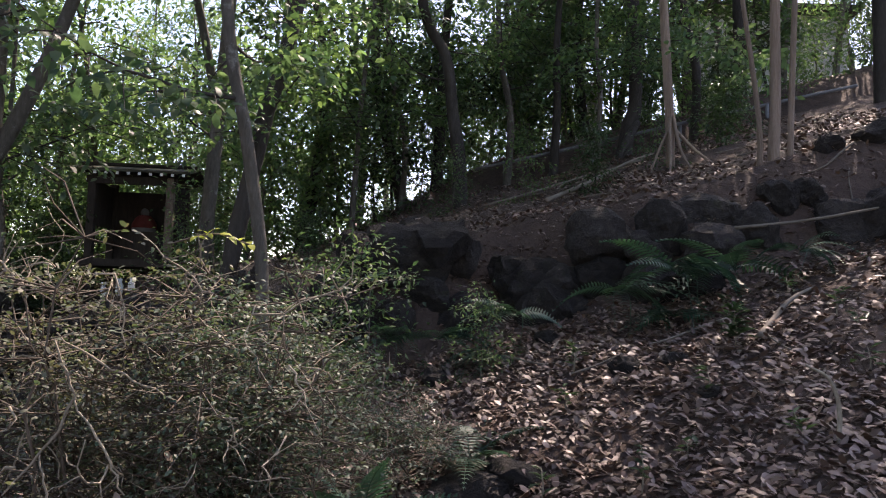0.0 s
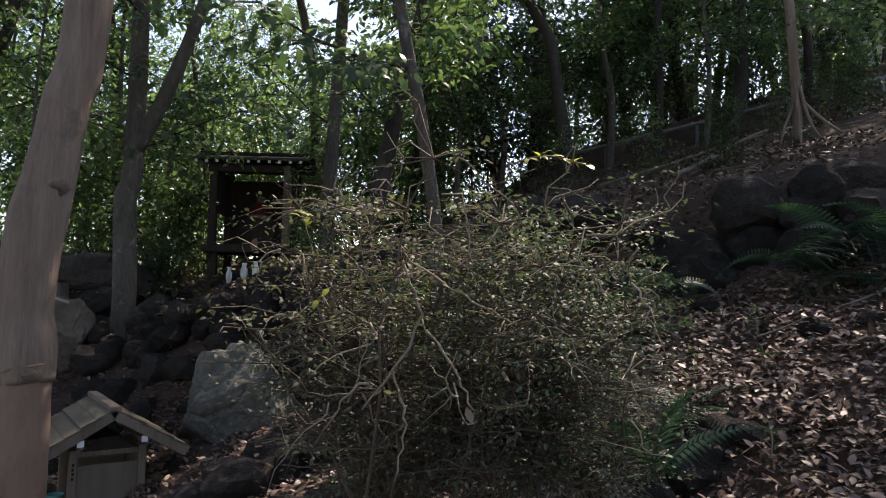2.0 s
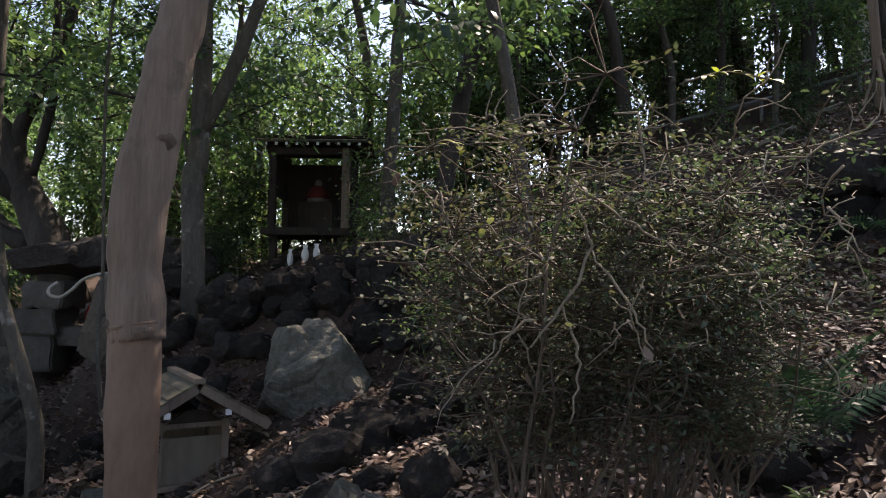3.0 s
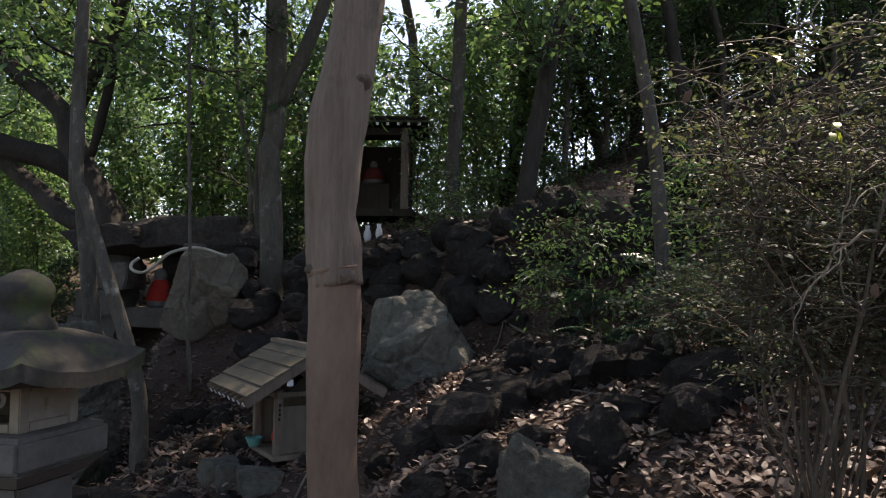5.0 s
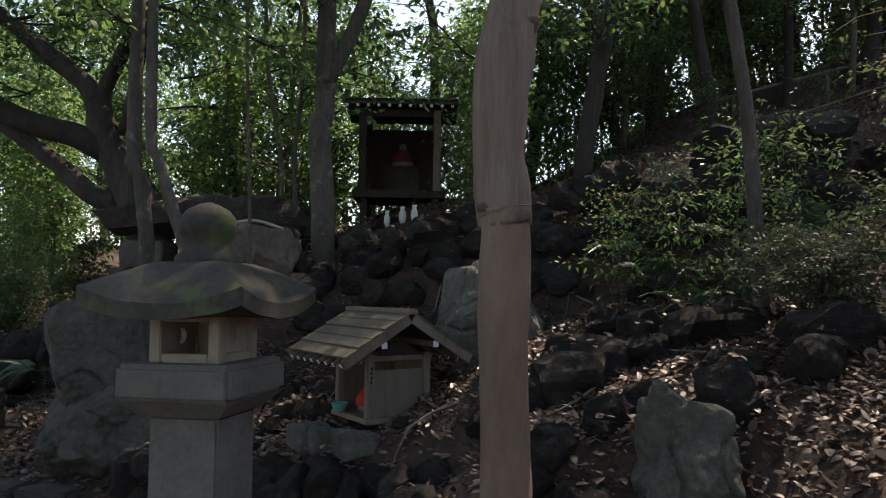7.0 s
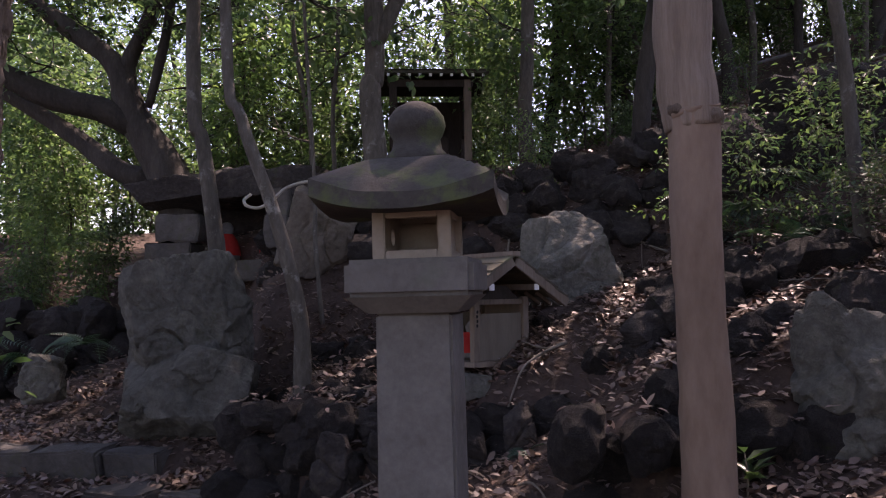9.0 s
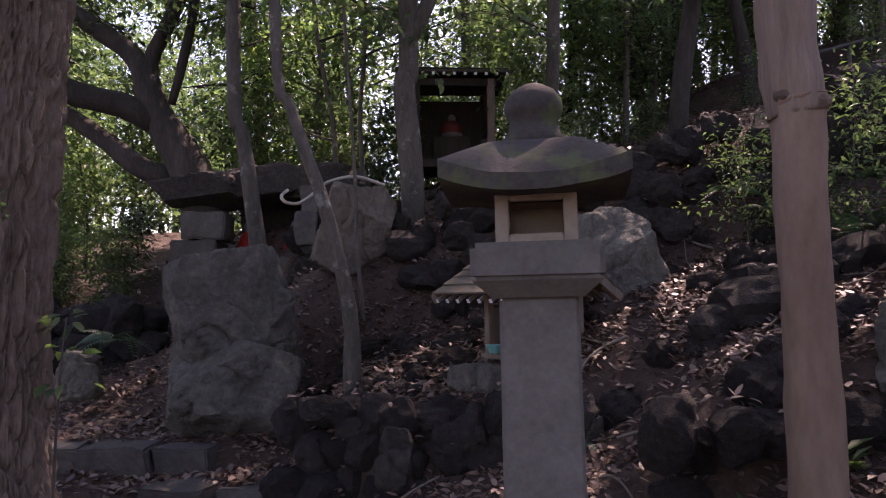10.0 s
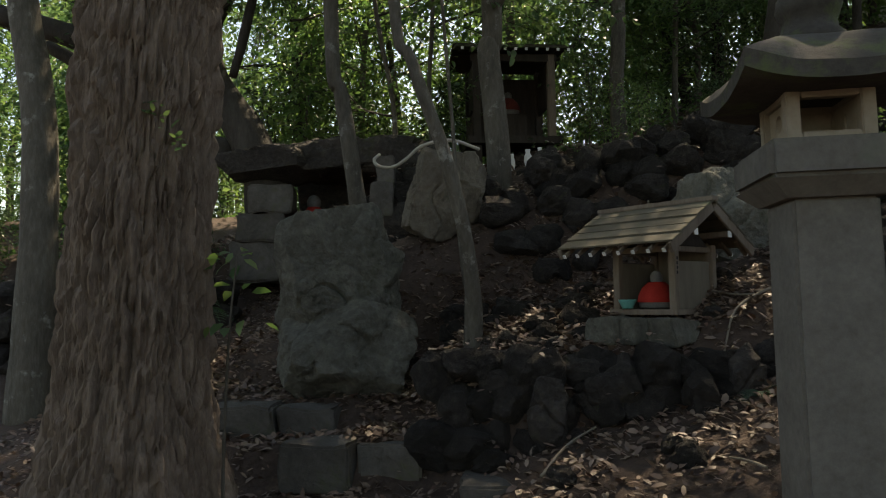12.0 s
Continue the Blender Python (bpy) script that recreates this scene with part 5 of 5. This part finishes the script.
part("wall", bm, CONCRETE, ob)
bm = bmesh.new()
box(bm, (4.4, 1.0, 0.2), Matrix.Translation((0, 0, 2.9)), 0.02)
part("roof", bm, DARK_WOOD, ob)

# ---- dead branches lying on the slope ----
def stick(points, r, label="dead branch lying on the leafy slope", mat=BAMBOO):
    pts = curve_points(points, 14)
    v, f = tube(pts, list(np.linspace(r, r * 0.5, 14)), 6, 0.15, points[0][0])
    return tagged(new("fallen_branch", mesh_of("fallen_branch", v, f, mat, True)), label, "branch", "fallen branches")


def on_ground(x0, y0, x1, y1, r, lift=0.03, bow=0.06):
    pts = []
    for i in range(5):
        u = i / 4
        x, y = x0 + (x1 - x0) * u, y0 + (y1 - y0) * u + bow * math.sin(3.1 * u)
        pts.append((x, y, height(x, y) + lift))
    return stick(pts, r)


on_ground(1.0, 8.0, 2.9, 10.6, 0.03, 0.1)
on_ground(0.4, 9.5, 2.6, 10.0, 0.022, 0.08)
on_ground(2.4, 6.5, 4.6, 6.0, 0.016, 0.3)
on_ground(1.9, 4.9, 2.6, 5.6, 0.025)
rng_b = random.Random(31)
for _ in range(60):
    x, y, a, l = rng_b.uniform(-5, 4), rng_b.uniform(3.4, 11), rng_b.uniform(0, 6.28), rng_b.uniform(0.2, 0.7)
    on_ground(x, y, x + l * math.cos(a), y + l * math.sin(a), rng_b.uniform(0.005, 0.013), 0.035, rng_b.uniform(-0.08, 0.08))
stick([(1.62, 3.55, 0.85), (1.64, 3.55, 1.1), (1.6, 3.55, 1.24), (1.5, 3.55, 1.3)], 0.013, "pale arched dead stalk on the slope", TWIG)


# ---- twiggy bush ----
def twiggy_bush(foot, centre, radii, seed, stems, twigs, leaves, label, leaf=0.021, leaf_mat=LEAF_BUSH, twig_mat=TWIG_DULL):
    """Kinked stems from one foot into a wide crown, with flat tiers of fine twigs and small leaves."""
    rng, nrng = random.Random(seed), np.random.default_rng(seed)
    base = Vector((*foot, height(*foot)))
    ob = thing("bush", Matrix.Translation(base), label, "bush")
    wood, tips = [], []
    for i in range(stems):
        d = Vector((rng.uniform(-1, 1), rng.uniform(-1, 1), rng.uniform(-1, 1))) * rng.uniform(0.6, 1.1)
        end = Vector((centre[0] + d.x * radii[0], centre[1] + d.y * radii[1], centre[2] + d.z * radii[2])) - base
        start = Vector((rng.gauss(0, 0.05), rng.gauss(0, 0.05), -0.1))
        mid = start.lerp(end, 0.45) + Vector((rng.gauss(0, 0.07), rng.gauss(0, 0.07), 0.12))
        pts = [p + Vector((rng.gauss(0, 0.016), rng.gauss(0, 0.016), rng.gauss(0, 0.016))) for p in curve_points([start, mid, end], 11)]
        r = rng.uniform(0.005, 0.009)
        wood.append(tube(pts, list(np.linspace(r, 0.002, 11)), 5, cap=False))
        for q in pts[5:]:
            for _ in range(twigs):
                e = q + Vector((rng.gauss(0, 1), rng.gauss(0, 1), rng.gauss(0.0, 0.3))).normalized() * rng.uniform(0.08, 0.26)
                m = q.lerp(e, 0.5) + Vector((rng.gauss(0, 0.02), rng.gauss(0, 0.02), rng.gauss(0.01, 0.015)))
                wood.append(tube([q, m, e], [0.003, 0.0022, 0.001], 3, cap=False))
                tips += [e, m, m.lerp(e, 0.5)]
    v, f = join(wood)
    add("stem", mesh_of("stem", v, f, twig_mat, True), ob, "dull bare twigs")
    pick = nrng.integers(0, len(tips), leaves // 7)
    lv, lf = sprays(nrng, np.array([tips[i] for i in pick]), 7, 0.045, 0.16, leaf, 0.1, True)
    add("foliage", leaf_mesh("foliage", lv, lf, leaf_mat), ob)
    return ob


BUSH_L = "sprawling twiggy bush with small dull green leaves"
BROWN_L = "half-withered twiggy bush with small brownish leaves"
twiggy_bush((-1.15, 2.86), (-1.15, 2.72, 1.36), (0.5, 0.36, 0.32), 1, 26, 8, 10000, BROWN_L, leaf_mat=LEAF_BROWN)
twiggy_bush((-0.8, 3.05), (-0.66, 2.8, 1.4), (0.42, 0.4, 0.3), 2, 22, 9, 12000, BUSH_L)
twiggy_bush((-0.5, 3.35), (-0.5, 3.3, 0.78), (0.28, 0.22, 0.16), 4, 10, 6, 2600, "low leafy bush beside the fern")
twiggy_bush((-0.3, 4.35), (-0.35, 4.3, 0.92), (0.45, 0.35, 0.16), 5, 12, 7, 4200, "low leafy bush on the slope")
twiggy_bush((-0.95, 4.75), (-0.95, 4.7, 0.95), (0.45, 0.35, 0.35), 6, 16, 8, 5500, "leafy bush on the rocky slope", leaf=0.03)


def dead_fork(points_list, label="pale forked dead branch in the bush"):
    ob = thing("dead_branch", pose(*points_list[0][0]), label, "branch")
    base = Vector(points_list[0][0])
    for k, pts in enumerate(points_list):
        q = [p - base + Vector((0.005 * math.sin(i * 2.9 + k), 0, 0.005 * math.cos(i * 2.1))) for i, p in enumerate(curve_points(pts, 12))]
        v, f = tube(q, [0.0016 + (0.0026 if k == 0 else 0.0018) * math.sin(math.pi * (0.12 + 0.8 * i / 11)) for i in range(12)], 6, 0.2, k)
        add("twig", mesh_of("twig", v, f, TWIG, True), ob)


dead_fork([[(-1.1, 2.4, 1.38), (-1.07, 2.41, 1.3), (-1.05, 2.42, 1.22), (-1.12, 2.4, 1.08), (-1.2, 2.38, 0.98)], [(-1.05, 2.42, 1.22), (-0.96, 2.42, 1.1), (-0.9, 2.42, 0.98)], [(-1.1, 2.4, 1.4), (-0.95, 2.45, 1.3), (-0.8, 2.5, 1.22)], [(-1.12, 2.4, 1.08), (-1.08, 2.38, 0.95), (-1.1, 2.36, 0.8)]])
dead_fork([[(-1.48, 2.74, 1.42), (-1.45, 2.72, 1.3), (-1.36, 2.7, 1.15), (-1.3, 2.7, 0.95)], [(-1.45, 2.72, 1.3), (-1.3, 2.7, 1.32), (-1.2, 2.68, 1.36)]])


def kinked_twig(rng, start, heading, length, steps):
    """A dead twig that changes its direction sharply from joint to joint."""
    pts, d = [Vector(start)], Vector(heading).normalized()
    for _ in range(steps):
        d = (d + Vector((rng.gauss(0, 0.5), rng.gauss(0, 0.2), rng.gauss(0, 0.4)))).normalized()
        pts.append(pts[-1] + d * length * rng.uniform(0.6, 1.4) / steps)
    return pts


rng_t = random.Random(52)
for _ in range(26):
    start = Vector((rng_t.uniform(-1.5, -0.45), rng_t.uniform(2.33, 2.6), rng_t.uniform(0.95, 1.6)))
    ob = thing("dead_branch", Matrix.Translation(start), "bare forked dead twig sticking out of the bush", "branch", "dead twigs")
    heading = Vector((rng_t.gauss(0, 0.7), rng_t.uniform(-0.3, 0.1), rng_t.gauss(-0.2, 0.7)))
    main = kinked_twig(rng_t, (0, 0, 0), heading, rng_t.uniform(0.15, 0.36), 7)
    r = rng_t.uniform(0.0022, 0.0042)
    v, f = tube(main, list(np.linspace(r, r * 0.4, 8)), 5)
    add("twig", mesh_of("twig", v, f, TWIG, True), ob)
    for k in (2, 4, 5):
        side = kinked_twig(rng_t, main[k], heading + Vector((rng_t.gauss(0, 1), 0, rng_t.gauss(0, 1))), rng_t.uniform(0.06, 0.16), 4)
        v, f = tube(side, list(np.linspace(r * 0.6, r * 0.25, 5)), 4)
        add("twig", mesh_of("twig", v, f, TWIG, True), ob)


def caught_leaf(x, y, z, length, turn, mat, label):
    v, f = curled_leaves(np.zeros((1, 3)), np.array([[0.4, -0.2, 0.9]]), np.array([[0.3, -1.0, 0.2]]), np.array([length]), np.array([length * 0.5]), np.array([0.2]))
    ob = new("dead_leaf", leaf_mesh("dead_leaf", v, f, mat))
    ob.matrix_world = pose(x, y, z, 0, 0, turn)
    tagged(ob, label, "leaf", "caught leaves")


caught_leaf(-0.6, 2.98, 1.19, 0.09, 0, LITTER, "large curled brown leaf caught in the bush")
for k, (x, y, z) in enumerate(((-1.6, 2.6, 1.42), (-1.3, 2.35, 1.24), (-1.42, 2.5, 1.0), (-0.9, 2.4, 0.95), (-0.8, 2.5, 1.05), (-1.2, 2.4, 0.88))):
    caught_leaf(x, y, z, 0.045, k * 60, LITTER, "small pale leaf caught in the twigs")


def yellow_sprig(x, y, z, reach, leaves):
    ob = thing("leafy_sprig", pose(x, y, z), "thin sprig with yellow-green leaves above the bush", "branch", "leafy sprigs")
    line = curve_points([(0, 0, 0), (reach * 0.5, 0, 0.03), (reach, -0.02, 0.0)], 8)
    v, f = tube(line, [0.0025] * 8, 4)
    add("stem", mesh_of("stem", v, f, TWIG_DULL, True), ob)
    nrng = np.random.default_rng(int(x * -100))
    n = leaves
    at = np.array([tuple(line[2 + i % 6]) for i in range(n)])
    along = np.stack([nrng.normal(0.6, 0.5, n), nrng.normal(-0.1, 0.4, n), nrng.normal(-0.2, 0.35, n)], 1)
    L = nrng.uniform(0.03, 0.045, n)
    lv, lf = curled_leaves(at, along, np.tile([0.0, -0.4, 1], (n, 1)), L, L * 0.45, np.full(n, -0.1))
    add("foliage", leaf_mesh("foliage", lv, lf, LEAF_YELLOW), ob, "yellow-green leaves")


LEAF_YELLOW = leafy("yellow_leaf", [(0.3, 0.34, 0.05), (0.4, 0.42, 0.08)], 0.5, 0.4)
yellow_sprig(-0.82, 2.46, 1.66, 0.22, 14)
yellow_sprig(-1.5, 2.5, 1.5, 0.12, 6)
yellow_sprig(-1.33, 2.33, 1.25, 0.05, 3)


# ---- ferns ----
def frond(length, width, n=13, droop=0.6):
    """One fern frond along +x, arching down, with leaflets on both sides."""
    v, f = tube([(length * i / 8, 0, length * (0.55 * (i / 8) - droop * (i / 8) ** 2)) for i in range(9)], list(np.linspace(0.005, 0.001, 9)), 4, cap=False)
    chunks = [(v, f)]
    for i in range(n):
        u = 0.12 + 0.86 * i / (n - 1)
        p = Vector((length * u, 0, length * (0.55 * u - droop * u * u)))
        w = width * math.sin(math.pi * min(1, u * 0.8 + 0.2)) ** 0.8 * (1 - 0.75 * u ** 3) + 0.006
        b = length / n * 0.46
        for s in (-1, 1):
            tip = p + Vector((w * 0.35, s * w, -w * 0.2))
            mid = p.lerp(tip, 0.45)
            chunks.append(([p + Vector((-b * 0.6, 0, 0)), mid + Vector((-b * 0.75, 0, 0.008)), tip, mid + Vector((b * 0.75, 0, 0.008)), p + Vector((b * 0.6, 0, 0))], [(0, 1, 3, 4), (1, 2, 3)]))
    return join(chunks)


FROND = mesh_of("frond", *frond(0.55, 0.12, 18), FERN)
HANGING_FROND = mesh_of("hanging_frond", *frond(0.55, 0.13, 18, 1.15), FERN)


def fern(x, y, size, seed, n=7, label="green fern with arching fronds among dead leaves", face=None, dz=0.0):
    rng = random.Random(seed)
    ob = thing("fern", pose(x, y, height(x, y) + dz), label, "fern", "ferns")
    for i in range(n):
        a = 360 * i / n + rng.uniform(-20, 20) if face is None else face + rng.uniform(-95, 95)
        s = size * rng.uniform(0.75, 1.15)
        add("frond", FROND if face is None or i % 3 == 0 else HANGING_FROND, ob, m=pose(0, 0, 0, rng.uniform(-30, 30), rng.uniform(-22, 12), a) @ Matrix.Scale(s, 4))
    return ob


pale = thing("fern", pose(-0.3, 2.95, height(-0.3, 2.95) + 0.35), "pale sunlit fern beside the path", "fern", "ferns")
for turn, up, size in ((-70, -58, 0.75), (-130, -40, 0.7), (-20, -35, 0.7), (-100, -15, 0.6), (160, -45, 0.6)):
    add("frond", FROND, pale, m=pose(0, 0, 0, 20, up, turn) @ Matrix.Scale(size, 4))
fern(0.1, 4.35, 0.9, 2, 8)
for k, (x, y, s, dz) in enumerate(((1.3, 6.0, 1.1, 0.25), (1.75, 5.95, 1.2, 0.3), (2.2, 6.0, 1.1, 0.2), (1.65, 5.75, 0.9, 0.05), (0.5, 6.15, 0.9, 0.25), (-0.1, 6.1, 0.8, 0.2), (0.3, 5.9, 0.7, 0.05), (2.75, 6.05, 0.8, 0.2))):
    fern(x, y, s, 10 + k, 8, face=-90, dz=dz)
for k, (x, y, s, dz) in enumerate(((-1.75, 6.2, 0.8, 0.25), (-1.45, 6.0, 0.8, 0.2), (-1.2, 5.6, 0.7, 0.05), (-0.8, 5.3, 0.8, 0.05), (-1.9, 6.5, 0.7, 0.3), (-7.5, 7.2, 0.9, 0.35), (-8.0, 7.1, 0.9, 0.4), (-8.6, 7.3, 0.8, 0.6), (-0.5, 6.2, 0.8, 0.3), (-1.0, 6.1, 0.8, 0.3), (-1.55, 5.5, 0.7, 0.1), (-3.4, 4.55, 0.35, 0.0))):
    fern(x, y, s, 30 + k, 7, face=-90, dz=dz)


# ---- small green plants ----
def sprout(x, y, seed, tall, n, leaf, mat, label, name="seedling"):
    nrng = np.random.default_rng(seed)
    ob = thing(name, pose(x, y, height(x, y)), label, "plant", name + "s")
    v, f = tube([(0, 0, -0.05), (0.01, 0.01, tall * 0.5), (0.0, 0.02, tall)], [0.005, 0.004, 0.002], 5)
    add("stem", mesh_of("stem", v, f, TWIG, True), ob)
    at = np.stack([nrng.normal(0, 0.02, n), nrng.normal(0, 0.02, n), nrng.uniform(0.3, 1.0, n) * tall], 1)
    a = nrng.uniform(0, 6.28, n)
    along = np.stack([np.cos(a), np.sin(a), nrng.uniform(-0.2, 0.7, n)], 1)
    L = leaf * nrng.uniform(0.7, 1.2, n)
    lv, lf = leaf_arrays(at, along, np.tile([0.0, 0, 1], (n, 1)), L, L * 0.34)
    add("foliage", leaf_mesh("foliage", lv, lf, mat), ob)


rng_p = random.Random(8)
for k in range(26):
    sprout(rng_p.uniform(-1.0, 2.6), rng_p.uniform(3.5, 6.0), 500 + k, rng_p.uniform(0.08, 0.22), 12, 0.07, LEAF_DARK, "small green seedling in the leaf litter")
sprout(1.75, 4.9, 600, 0.28, 60, 0.1, LEAF_DARK, "pale green tuft of narrow leaves", "leafy_tuft")
for k, (x, y) in enumerate(((-2.97, 3.5), (-3.2, 3.25), (-2.55, 3.55))):
    sprout(x, y, 610 + k, 0.2, 14, 0.15, LEAF_DARK, "low bamboo-grass with long narrow leaves", "bamboo_grass")
for k, (x, y, s) in enumerate(((-1.6, 5.9, 0.55), (-1.2, 5.5, 0.5), (-1.0, 6.2, 0.7), (-0.6, 5.9, 0.6), (-1.9, 6.1, 0.5), (0.9, 9.2, 0.5), (1.6, 8.4, 0.45), (2.6, 9.4, 0.5), (3.6, 9.8, 0.6), (-3.0, 8.3, 0.5), (-5.9, 10.2, 0.6), (0.0, 10.4, 0.5), (4.2, 11.4, 0.7), (-3.2, 9.2, 0.55), (-5.2, 9.2, 0.5), (-3.35, 9.6, 0.8), (-5.3, 9.9, 0.9), (-2.7, 9.0, 0.45), (-1.8, 9.4, 0.4), (0.2, 5.5, 0.35))):
    plant(SHRUBS[3] if k < 5 or k % 2 else SHRUBS[2], "shrub", pose(x, y, height(x, y), 0, 0, k * 77), "young evergreen shrub on the rocky slope", "shrub", "undergrowth", s)
sapling = stem_tree("sapling", [(-6.2, 4.0, -1.3), (-6.19, 4.0, -0.7), (-6.16, 3.98, -0.2), (-6.12, 3.96, 0.12)], [0.009, 0.008, 0.006, 0.004], BARK_GREY, "thin sapling with few leaves beside the great tree", sides=6)
nrng_s = np.random.default_rng(3)
line = np.array([(0.04, -0.02, 1.1), (0.06, -0.03, 1.25), (0.08, -0.04, 1.38), (0.08, -0.04, 1.42)])
lv, lf = sprays(nrng_s, line, 5, 0.05, 0.5, 0.09, 0.2, True)
add("foliage", leaf_mesh("foliage", lv, lf, LEAF_BRIGHT), sapling)
